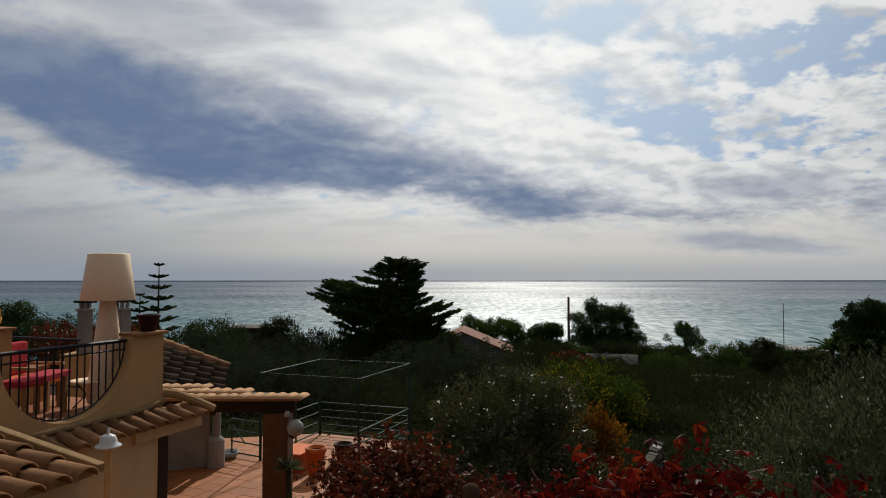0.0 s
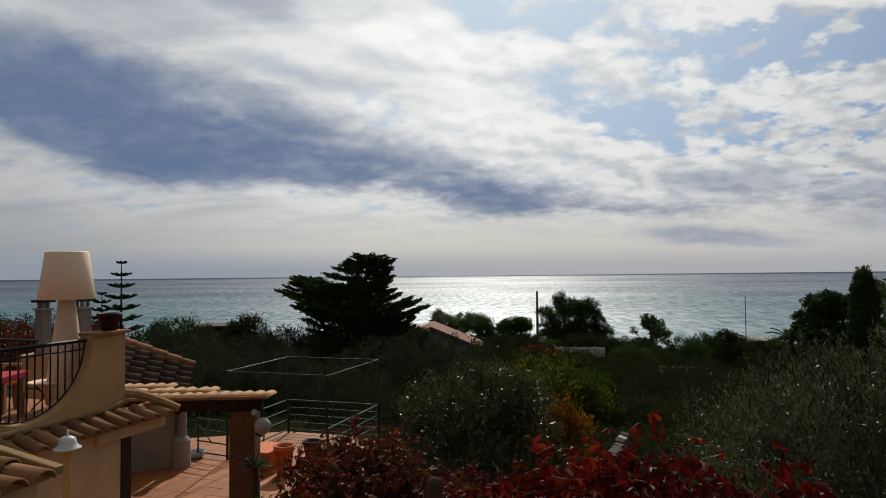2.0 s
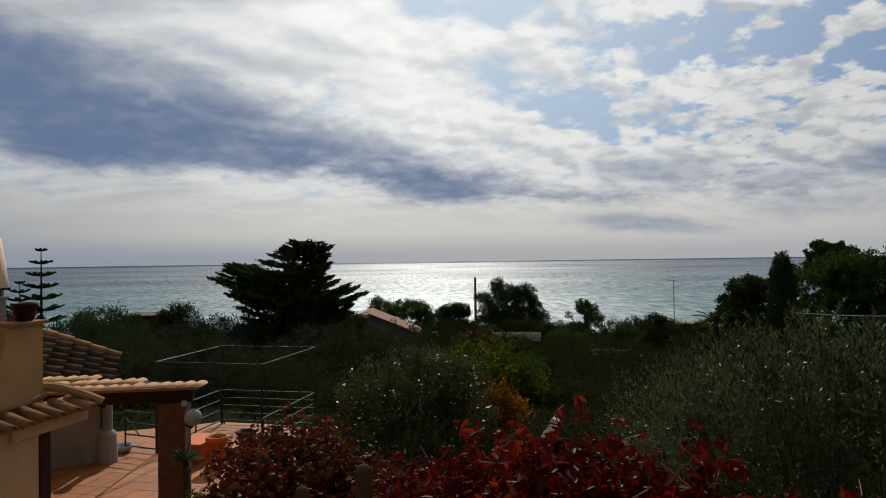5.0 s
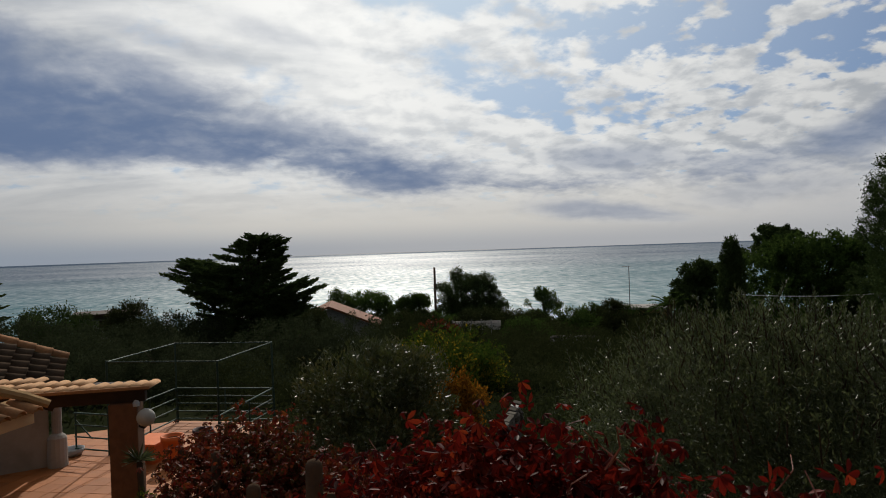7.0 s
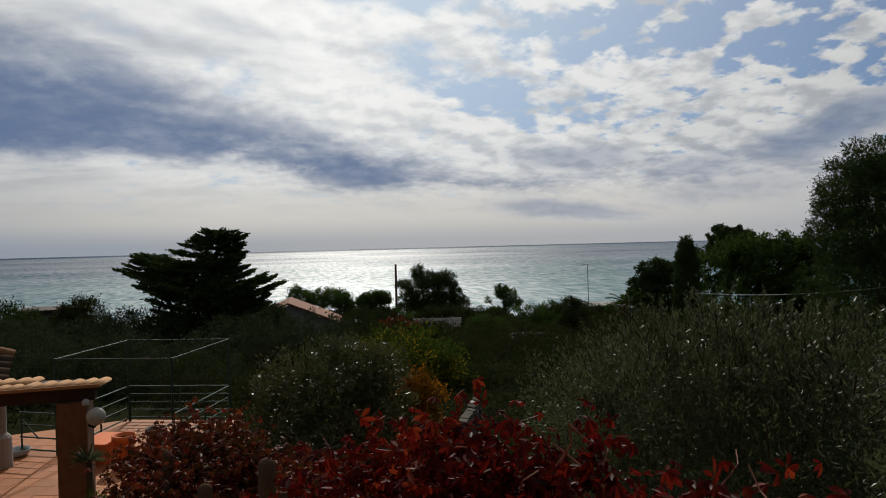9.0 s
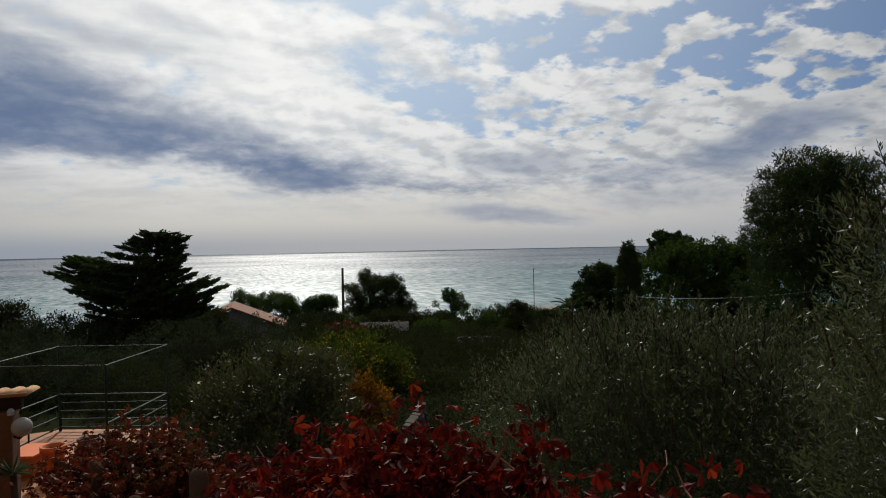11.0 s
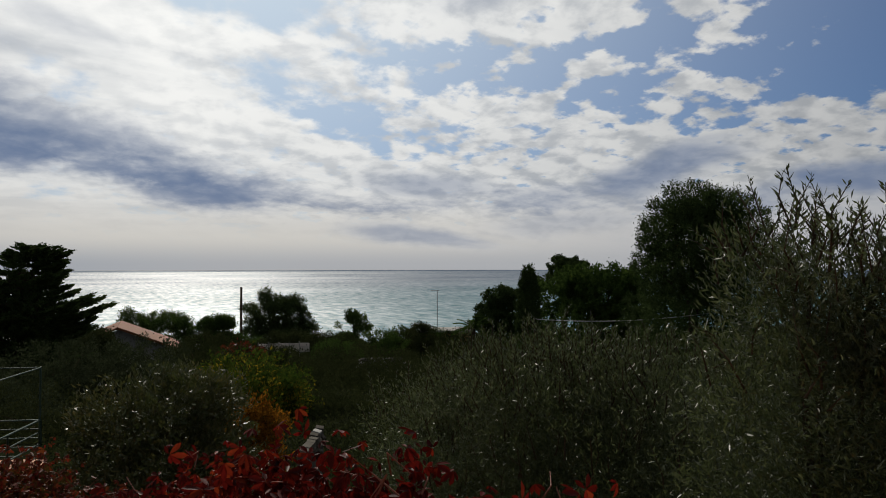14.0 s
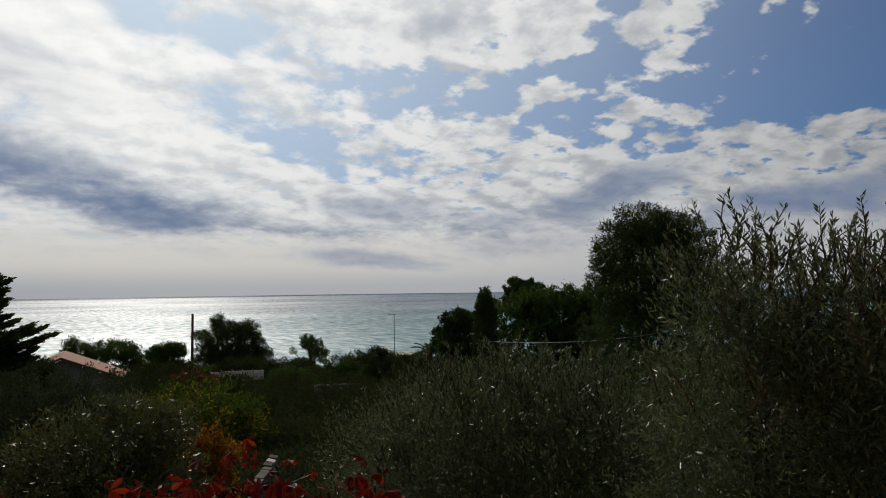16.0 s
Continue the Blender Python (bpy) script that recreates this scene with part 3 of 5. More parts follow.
def make_viewing_terrace():
    """The upper terrace from which the walk is made, and the house wall behind it."""
    t = thing("viewing_terrace", "plain tiled upper terrace with an ochre house wall", "terrace")
    part("deck", boxed(-2.2, 4.5, -4.0, 0.75, 2.70, 2.95, 0.02), FLOOR, t)
    part("retaining_wall", boxed(-2.1, 4.4, -3.9, 0.65, -0.1, 2.699), STUCCO, t)
    part("house_wall", boxed(-2.2, 4.5, -4.3, -4.001, -0.1, 6.2), STUCCO, t)
    part("roof_slab", boxed(-2.4, 4.7, -8.0, -4.0, 6.201, 6.4, 0.02), MORTAR, t)


make_viewing_terrace()
make_house()
make_near_roof()
make_arch_rail()


def make_floor_lamp():
    lamp = thing("floor_lamp", "oversized white floor lamp with a tapered shade on the terrace", "lamp", m=pose(-4.98, 9.80, TERRACE_Z + 0.10))
    part("stand", lathe(bmesh.new(), [(0.25, 0.0), (0.26, 0.04), (0.25, 0.3), (0.20, 0.75), (0.155, 1.1), (0.118, 1.42), (0.11, 1.56)], 28), LAMP_WHITE, lamp, smooth=True)
    sh = part("shade", lathe(bmesh.new(), [(0.372, 1.49), (0.376, 1.495), (0.33, 1.84), (0.285, 2.17), (0.275, 2.18), (0.28, 2.16), (0.364, 1.50)], 36, cap=False), LAMP_WHITE, lamp, "ivory tapered lampshade", smooth=True)
    part("diffuser", lathe(bmesh.new(), [(0.278, 2.15), (0.278, 2.155)], 36), LAMP_WHITE, sh)


def make_post_light():
    light = thing("post_light", "white enamel bell lamp on a thin ochre pipe", "lamp", m=pose(-3.5, 6.95, 0.1))
    part("pipe", tube(bmesh.new(), [(0, 0, 0.0), (0, 0, 2.65)], 0.035), STUCCO, light)
    part("bell", lathe(bmesh.new(), [(0.128, 2.625), (0.133, 2.63), (0.124, 2.642), (0.092, 2.66), (0.085, 2.70), (0.07, 2.735), (0.04, 2.752), (0.014, 2.757), (0.012, 2.80), (0.004, 2.82)], 20), ENAMEL, light, "white enamel shade", smooth=True)


make_floor_lamp()
make_post_light()


# ---------------------------------------------------------------- the lower patio
def make_patio():
    pts = [(-9.0, 17.9), (-3.55, 19.1), (-0.8, 18.05), (-1.2, 14.6), (-1.3, 12.0), (-1.3, 6.0), (-3.0, 5.0), (-9.0, 8.0)]
    tagged(part("pavement", slab(pts, -0.35, -0.006), FLOOR), "terracotta tiled patio with pale joints", "pavement", kind="structure")


make_patio()
POSTS = [Vector(p) for p in ((-4.48, 16.26, 0), (-3.51, 18.90, 0), (-0.93, 17.96, 0), (-1.95, 15.30, 0))]
TOP_Z, GUARD_Z = 2.13, 0.92


def make_pergola():
    per = thing("pergola", "bare green steel pergola frame over the patio corner", "pergola")
    for p in POSTS:
        part("post", tube(bmesh.new(), [p, p + Vector((0, 0, TOP_Z + 0.02))], 0.024), GREEN_STEEL, per)
    for k in range(4):
        a, b = POSTS[k], POSTS[(k + 1) % 4]
        part("top_bar", tube(bmesh.new(), [a + Vector((0, 0, TOP_Z)), b + Vector((0, 0, TOP_Z))], 0.016), GREEN_STEEL, per)


def guard(name, a, b, rails, label, group=""):
    g = thing(name, label, "railing", group)
    n = max(1, round((b - a).length / 1.4))
    for k in range(n + 1):
        p = a.lerp(b, k / n)
        part("upright", tube(bmesh.new(), [p + Vector((0.02, 0.02, 0)), p + Vector((0.02, 0.02, GUARD_Z))], 0.02), GREEN_STEEL, g)
    for k in range(rails):
        z = Vector((0, 0, GUARD_Z - k * (GUARD_Z - 0.1) / (rails - 1)))
        part("rail", tube(bmesh.new(), [a + z, b + z], 0.022 if k == 0 else 0.018), GREEN_STEEL, g)
    return g


make_pergola()
RG = "green patio railings"
guard("patio_railing", POSTS[0] + Vector((0.1, 0.25, 0)), POSTS[1], 4, "green steel railing along the patio edge", RG)
guard("patio_railing", POSTS[1], POSTS[2], 5, "green steel railing along the patio edge", RG)
guard("patio_railing", POSTS[2], POSTS[3], 4, "green steel railing along the patio edge", RG)
gate = guard("patio_gate", Vector((-5.35, 16.75, 0)), POSTS[0], 4, "green steel gate with a diagonal brace", RG)
part("brace", tube(bmesh.new(), [(-5.3, 16.72, 0.75), (-4.9, 16.5, 0.35)], 0.016), GREEN_STEEL, gate)


def make_back_building():
    rng = random.Random(6)
    ob = thing("outbuilding", "whitewashed outbuilding with a weathered tile roof", "building", m=pose(-4.72, 13.8, 0, 0, 0, 19.9))
    part("wall", boxed(-5.0, -0.1, 2.15, 2.4, -0.1, 2.2), WHITEWASH, ob)
    part("gatepost", lathe(bmesh.new(), [(0.2, 0.0), (0.19, 0.62), (0.15, 0.68), (0.1, 0.72), (0.1, 1.28), (0.14, 1.32), (0.14, 1.42), (0.08, 1.46)], 14, pose(0.05, 2.1, 0)), WHITEWASH, ob, "weathered round gatepost")
    slope = pose(0.0, -0.1, 1.70, 14, 23.5, 0)
    part("roof_bed", boxed(-1.95, 0.0, 0.0, 2.5, -0.08, 0.0), SHADE_BROWN, ob, m=slope)
    mesh = tile_mesh(0.40, 0.105, 0.08, thick=0.02, tall=1.15)
    mesh.materials.append(TILE_OLD)
    lay_tiles(ob, rng, slope @ pose(0.04, 0.1, 0), 6, 7, 0.36, 0.33, mesh, 8.0)
    ridge = tile_mesh(0.42, 0.13, 0.115, thick=0.02, tall=0.9)
    ridge.materials.append(TILE)
    lay_tiles(ob, rng, slope @ pose(0.06, 2.46, 0.06), 6, 1, 0.3, 0.35, ridge, 3.0)


def make_canopy():
    rng = random.Random(7)
    can = thing("canopy", "tiled canopy roof on a brown brick pillar", "canopy")
    base = pose(-2.42, 11.55, 2.36, 0, 0, 0)
    pts = [(-5.9, 11.65), (-2.54, 11.62), (-2.50, 12.15), (-5.9, 13.0)]
    part("roof_deck", slab(pts, 2.30, 2.345), SHADE_BROWN, can, "dark timber deck")
    part("beam", boxed(-5.9, -2.62, 11.72, 11.9, 2.10, 2.30, 0.01), SHADE_BROWN, can, "dark timber beam")
    part("beam", boxed(-2.97, -2.77, 11.9, 12.2, 2.10, 2.30, 0.01), SHADE_BROWN, can, "dark timber beam")
    part("pillar", boxed(-3.16, -2.72, 11.62, 12.06, -0.05, 2.098, 0.02), BRICK, can, "brown stuccoed brick pillar")
    mesh = tile_mesh(0.5, 0.108, 0.092, tall=0.55)
    mesh.materials.append(TILE_SUNLIT)
    for k in range(17):
        x = -5.9 + k * 0.205
        deep = 3 if k < 6 else 2 if k < 11 else 1
        for r in range(deep):
            o = new("roof_tile", mesh)
            o.parent = can
            o.matrix_basis = pose(x + 0.1 * r + rng.uniform(-0.01, 0.01), 11.58 + r * 0.42, 2.335 + 0.014 * r, 0, 0, 76 + rng.uniform(-3, 3)) @ pose(0, 0, 0, 0, -1.5, 0)
    part("fascia", boxed(-5.9, -2.5, 11.52, 11.56, 2.335, 2.385, 0.006), TILE, can, "terracotta edge strip")
    part("insulator", lathe(bmesh.new(), [(0.05, 0), (0.055, 0.05), (0.03, 0.09)], 12, pose(-2.72, 11.58, 2.06)), ENAMEL, can, "white porcelain insulator")


def make_globe():
    g = thing("globe_lamp", "round opal globe lamp on the pillar side", "lamp", m=pose(-2.56, 11.5, 1.88))
    bm = bmesh.new()
    bmesh.ops.create_uvsphere(bm, u_segments=24, v_segments=14, radius=0.145)
    part("globe", bm, OPAL, g, smooth=True)
    part("bracket", tube(bmesh.new(), [(-0.13, 0.13, -0.16), (-0.04, 0.04, -0.17), (0, 0, -0.13)], 0.025), IRON, g)


make_back_building()
make_canopy()
make_globe()


# ---------------------------------------------------------------- plants
def tree(name, label, category, foot, lobes, leaves, size, material, trunk=0.15, clump=40, spread=0.2, shell=0.5, seed=0, lift=0.3, droop=0.0, limbs=7, group="", slim=0.45, bark=BARK, thin=0.45, wild=0.7):
    """A trunk with limbs that reach into the lobes, and a crown of leaf clumps."""
    rng = np.random.default_rng(seed + 11)
    foot = Vector(foot)
    t = thing(name, label, category, group, m=Matrix.Translation(foot))
    rel = [(l[0] - foot.x, l[1] - foot.y, l[2] - foot.z, l[3], l[4], l[5]) for l in lobes]
    if trunk:
        top = max(rel, key=lambda l: l[2])
        bm = bmesh.new()
        mid = Vector((top[0] * 0.4 + 0.1 * trunk, top[1] * 0.4, top[2] * 0.5))
        tube(bm, [(0, 0, -0.25), (0.03, 0.02, 0.25 * top[2]), mid, (top[0], top[1], top[2])], trunk, trunk * 0.2)
        stem = part("trunk", bm, bark, t, smooth=True)
        for l in rel[:limbs]:
            s = Vector((0, 0, 0)).lerp(mid, rng.uniform(0.5, 1.0))
            e = Vector(l[:3])
            bl = tube(bmesh.new(), [s, s.lerp(e, 0.5) + Vector((0, 0, -0.1 * (e - s).length)), e, e + Vector((l[3] * rng.uniform(-0.5, 0.5), l[4] * rng.uniform(-0.5, 0.5), l[5] * 0.5))], trunk * thin, trunk * 0.08, 6)
            part("limb", bl, bark, t, smooth=True)
    p, out = clumped(rel, leaves, rng, clump, spread, shell)
    along = out * 0.7 + rng.normal(size=p.shape) * wild + np.array((0, 0, lift - droop))
    me = leaf_mesh("crown", p, along, size, size * slim, rng)
    link_mesh("crown", me, material, t)
    return t


def lobe(bearing, rise, dist, rx, rz, ry=None):
    p = spot(bearing, rise, dist)
    return (p.x, p.y, p.z, rx, ry or rx, rz)


def foot_of(bearing, dist):
    p = spot(bearing, 0, dist)
    return (p.x, p.y, ground_z(p.x, p.y))


# the big layered conifer
def make_big_conifer():
    """A leaning trunk, long limbs with upturned tips, and flat sprays of foliage along each limb."""
    rng = np.random.default_rng(12)
    o = spot(4.7, 0, 45)
    zg = ground_z(o.x, o.y)
    t = thing("layered_conifer", "tall dark conifer with layered spreading branches", "tree", m=pose(o.x, o.y, zg))
    up = o.z - zg - 0.38                                 # eye level above the foot
    trunk_at = lambda z: np.array((np.interp(z, (-6, 1.4), (-0.2, 0.75)), 0.0, up + z))
    part("trunk", tube(bmesh.new(), [(-0.2, 0, -0.3), trunk_at(-5.0), trunk_at(-2.0), trunk_at(1.45)], 0.42, 0.05, 10), BARK, t, smooth=True)
    hl = (-6, -4, -3, -2, -1.4, -0.8, -0.3, 0.05, 0.3, 0.6, 1.1, 1.55)
    left = (3.3, 3.5, 3.7, 4.2, 4.4, 5.1, 4.5, 4.4, 2.1, 1.5, 0.7, 0.1)
    hr = (-6, -4, -3, -2.5, -1.95, -1.6, -1.1, -0.5, 0.1, 0.7, 1.2, 1.4, 1.55)
    right = (3.3, 3.7, 3.9, 4.0, 4.9, 4.3, 2.6, 2.1, 2.4, 2.2, 2.6, 2.3, 1.0)
    pts, dirs = [], []
    levels = sorted(set(hl[2:] + hr[2:]))
    for k in range(150):
        tip = levels[k % len(levels)] + rng.normal() * 0.05 if k % 3 else rng.uniform(-5.0, 1.5)
        a = rng.uniform(0, 2 * math.pi) if k % 2 else rng.choice((0.0, math.pi)) + rng.normal() * 0.25
        c, sn = math.cos(a), math.sin(a)
        lone, both = (np.interp(tip, hr, right) if c > 0 else np.interp(tip, hl, left)), 0.5 * (np.interp(tip, hr, right) + np.interp(tip, hl, left))
        reach = (lone * c * c + 0.8 * both * sn * sn) * rng.uniform(0.86, 1.06)
        rise = 0.10 * reach + 0.1
        s0 = trunk_at(tip - rise)
        end = np.array((c * reach, sn * reach, up + tip))
        curve = lambda s: np.array((s0[0] + (end[0] - s0[0]) * s, end[1] * s, s0[2] + (end[2] - s0[2]) * (s ** 3 - 0.25 * math.sin(math.pi * s))))
        part("limb", tube(bmesh.new(), [curve(s) for s in (0, 0.35, 0.7, 0.97)], 0.03 + 0.012 * reach, 0.012, 5), BARK, t)
        side = np.array((-sn, c, 0.0))
        n = int(8 + 9 * reach)
        for s in rng.uniform(0.25, 1.0, n) ** 0.8:
            wide = 0.22 * reach * (1.05 - s) + 0.05
            off = rng.normal() * wide
            p = curve(min(s, 0.995)) + side * off + np.array((0, 0, 0.05 - 0.12 * abs(off)))
            head = np.array((c, sn, 0)) * 0.9 + side * (0.9 * np.sign(off) * min(1, abs(off))) + np.array((0, 0, 0.02 + 0.32 * s ** 4))
            m = 13
            spread = rng.uniform(-0.16, 0.2, (m, 1)) * unit(head)[None] + rng.normal(size=(m, 3)) * np.array((0.08, 0.08, 0.035))
            pts.append(p + spread)
            dirs.append(head[None] + rng.normal(size=(m, 3)) * np.array((0.4, 0.4, 0.22)))
    part_mesh = leaf_mesh("crown", np.concatenate(pts), np.concatenate(dirs), 0.24, 0.085, rng)
    link_mesh("crown", part_mesh, PINE, t)
    core = [(0.3, 0, up + 0.3, 1.1, 0.9, 0.5), (0.1, 0, up - 0.7, 1.7, 1.4, 0.5), (-0.2, 0, up - 1.7, 2.6, 2.0, 0.6), (-0.4, 0, up - 2.8, 2.9, 2.4, 0.8), (-0.3, 0, up - 4.2, 3.0, 2.6, 1.0), (-0.3, 0, up - 6.2, 3.2, 2.8, 1.4), (-2.6, 0, up - 1.1, 1.4, 1.2, 0.35)]
    p, out = clumped(core, 30000, rng, 14, 0.1, 0.15)
    link_mesh("inner_foliage", leaf_mesh("inner_foliage", p, out + rng.normal(size=p.shape) * 0.5 + np.array((0, 0, 0.4)), 0.26, 0.09, rng), PINE, t)


make_big_conifer()

# a far tree row along the shore
tree("shore_pine", "dark bushy pine on the slope above the sea", "tree", foot_of(-13.6, 85), [lobe(-13.6, -3.9, 85, 3.2, 1.6), lobe(-12.7, -2.35, 85, 1.0, 0.6), lobe(-13.4, -2.9, 85, 2.0, 0.7), lobe(-15.0, -2.9, 85, 1.5, 0.7), lobe(-14.6, -3.6, 85, 2.2, 0.9), lobe(-11.6, -3.5, 85, 1.3, 0.7), lobe(-11.8, -4.5, 85, 1.6, 0.8), lobe(-15.9, -4.2, 85, 1.1, 0.7), lobe(-16.2, -5.1, 85, 1.3, 0.7), lobe(-12.4, -5.3, 85, 2.2, 1.0), lobe(-15.0, -5.2, 85, 2.4, 1.1), lobe(-13.6, -5.9, 85, 4.4, 1.3)], 60000, 0.24, PINE, 0.3, 50, 0.2, 0.3, 2, slim=0.3)
tree("shore_tree", "dark round tree on the slope above the sea", "tree", foot_of(-8.6, 88), [lobe(-8.8, -4.6, 88, 1.5, 0.9), lobe(-8.0, -4.9, 88, 1.1, 0.8), lobe(-9.6, -4.7, 88, 1.1, 0.9), lobe(-8.8, -6.0, 88, 2.6, 1.0)], 20000, 0.24, BROADLEAF, 0.2, 40, 0.2, 0.3, 3, group="trees above the sea")
tree("shore_tree", "dark round tree on the slope above the sea", "tree", foot_of(-4.5, 92), [lobe(-5.0, -4.5, 92, 3.0, 1.3), lobe(-3.0, -4.6, 92, 2.0, 1.3), lobe(-2.2, -4.2, 92, 1.0, 1.4), lobe(-6.4, -5.2, 92, 2.0, 1.0), lobe(-4.5, -6.2, 92, 4.4, 1.0)], 32000, 0.24, BROADLEAF, 0.25, 40, 0.22, 0.3, 4, group="trees above the sea")
tree("umbrella_tree", "small dark umbrella-shaped tree with bare twigs", "tree", foot_of(-20.3, 80), [lobe(-20.3, -4.5, 80, 1.3, 0.6), lobe(-19.9, -4.1, 80, 0.8, 0.5), lobe(-20.8, -5.3, 80, 1.2, 0.7), lobe(-18.7, -5.1, 80, 0.35, 0.5), lobe(-19.4, -6.2, 80, 1.8, 0.7)], 11000, 0.2, BROADLEAF, 0.16, 30, 0.14, 0.3, 5)
tree("round_bush", "dark round clipped bush", "bush", foot_of(-24.2, 78), [lobe(-24.2, -6.1, 78, 1.5, 1.1), lobe(-24.4, -7.0, 78, 1.8, 1.2)], 3000, 0.3, BROADLEAF, 0.0, 40, 0.2, 0.4, 6)
tree("dark_shrub", "dark spreading shrub before a small house", "bush", foot_of(-26.0, 76), [lobe(-25.8, -5.4, 76, 1.2, 0.6), lobe(-26.6, -5.7, 76, 1.0, 0.5), lobe(-26.0, -6.6, 76, 2.0, 0.8)], 8000, 0.22, SHRUB, 0.1, 30, 0.18, 0.3, 7)
tree("broad_tree", "dark broad-leaved tree on the slope", "tree", foot_of(-32.4, 62), [lobe(-32.6, -2.7, 62, 1.5, 1.0), lobe(-33.8, -2.9, 62, 1.6, 1.0), lobe(-31.7, -4.0, 62, 1.2, 1.0), lobe(-32.8, -5.2, 62, 2.4, 1.6)], 30000, 0.22, PINE, 0.25, 40, 0.13, 0.3, 8)
tree("cypress", "tall narrow dark cypress", "tree", foot_of(-35.2, 46), [lobe(-35.2, r, 46, w, 0.9) for r, w in ((-0.9, 0.5), (-1.5, 0.66), (-2.2, 0.78), (-3.0, 0.86), (-4.0, 0.9), (-5.1, 0.92), (-6.2, 0.92), (-7.4, 0.9))], 34000, 0.16, PINE, 0.15, 14, 0.06, 0.2, 9, 1.4, slim=0.3)
tree("umbrella_pine", "rounded umbrella pine above a green thicket", "tree", foot_of(-38.2, 58), [lobe(-38.4, 0.1, 58, 1.6, 0.75), lobe(-37.9, -0.6, 58, 1.2, 0.8), lobe(-38.9, -0.2, 58, 1.6, 0.6), lobe(-38.3, -1.6, 58, 3.0, 1.0)], 16000, 0.24, PINE, 0.25, 50, 0.11, 0.2, 10)
tree("green_thicket", "dense green broad-leaved thicket", "tree", foot_of(-41, 50), [lobe(-40.0, -1.0, 50, 2.2, 0.9), lobe(-42.5, -1.0, 50, 2.4, 1.0), lobe(-38.4, -2.6, 50, 2.4, 1.4), lobe(-41.5, -2.8, 50, 3.4, 1.6), lobe(-44.5, -1.8, 50, 2.4, 1.6), lobe(-40, -5.0, 50, 4.5, 2.0), lobe(-45, -4.6, 50, 4.0, 2.2)], 50000, 0.24, BROADLEAF, 0.25, 40, 0.14, 0.3, 11)
tree("tall_pine", "tall dark stone pine with a domed crown", "tree", foot_of(-48.5, 44), [lobe(-48.3, 5.2, 44, 2.3, 1.3), lobe(-50.2, 4.6, 44, 2.4, 1.3), lobe(-47.0, 3.8, 44, 1.9, 1.2), lobe(-46.0, 1.9, 44, 1.5, 0.8), lobe(-51.6, 3.4, 44, 2.2, 1.5), lobe(-48.6, 2.4, 44, 3.3, 1.8), lobe(-45.4, 0.4, 44, 1.4, 0.8), lobe(-48.5, -0.6, 44, 3.6, 1.8), lobe(-48.5, -4.0, 44, 4.2, 2.6), lobe(-52.5, -1.0, 44, 3.6, 3.0), lobe(-49.3, 4.0, 44, 2.4, 1.3), lobe(-49.5, 1.0, 44, 3.6, 2.2)], 120000, 0.2, PINE, 0.35, 26, 0.14, 0.3, 12, slim=0.28)

# left background
tree("left_tree", "dark rounded tree behind the terrace", "tree", foot_of(32.6, 60), [lobe(32.9, -2.7, 60, 1.3, 0.8), lobe(34, -2.9, 60, 1.6, 0.9), lobe(33, -4.0, 60, 2.6, 1.1), lobe(31, -4.9, 60, 3.2, 0.8)], 16000, 0.2, PINE, 0.2, 40, 0.25, 0.4, 14)
for k, (b, e, d, rx, rz, mat_, n) in enumerate([(28.5, -4.3, 52, 3.5, 1.2, SHRUB, 6000), (19.2, -4.7, 48, 2.2, 0.9, PINE, 6000), (16.6, -7.1, 40, 3.0, 1.3, OLIVE_FAR, 11000), (14.0, -4.7, 46, 1.2, 1.2, SHRUB, 4000), (11.0, -6.4, 42, 3.0, 1.2, OLIVE_FAR, 10000), (21.5, -6.2, 36, 3.0, 1.2, OLIVE_FAR, 10000),
                                               (17.5, -8.2, 28, 2.6, 1.2, OLIVE_FAR, 11000), (12.0, -8.6, 27, 2.4, 1.1, OLIVE_FAR, 11000), (7.0, -10.2, 25, 2.4, 1.2, OLIVE_FAR, 11000), (1.5, -8.3, 30, 2.6, 1.5, OLIVE_FAR, 13000), (-2.8, -8.2, 32, 2.6, 1.5, OLIVE_FAR, 12000), (-7.5, -8.0, 42, 3.4, 1.3, SHRUB, 9000),
                                               (3.5, -11.5, 22, 2.0, 1.2, SHRUB, 8000), (-16.5, -9.4, 32, 3.0, 1.2, SHRUB, 10000), (-21.0, -8.7, 36, 3.6, 1.2, SHRUB, 10000), (-17.5, -11.8, 23, 2.6, 1.2, SHRUB, 10000), (-24.5, -10.2, 30, 3.0, 1.3, SHRUB, 9000), (0.9, -5.5, 64, 2.2, 1.1, OLIVE_FAR, 8000), (-0.3, -5.9, 60, 1.3, 0.9, SHRUB, 5000), (-13.8, -7.6, 60, 2.6, 0.8, SHRUB, 4000), (-18.6, -7.2, 64, 2.0, 1.0, BROADLEAF, 4000), (-29.5, -7.6, 58, 3.2, 1.0, SHRUB, 6000)]):
    tree("hillside_shrub", "dense dark shrub on the hillside", "bush", foot_of(b, d), [lobe(b, e, d, rx, rz), lobe(b + 50 / d, e - 30 / d, d - 0.5, rx * 0.7, rz * 0.8), lobe(b - 55 / d, e - 35 / d, d + 0.4, rx * 0.75, rz * 0.7), lobe(b, e - 80 / d, d - 0.6, rx * 1.15, rz * 1.1)], int(n * 2.4), 0.0031 * d + 0.02, mat_, 0.08, 40, 0.07 + 0.0022 * d, 0.4, 20 + k, 0.6, limbs=3, group="hillside shrubs")

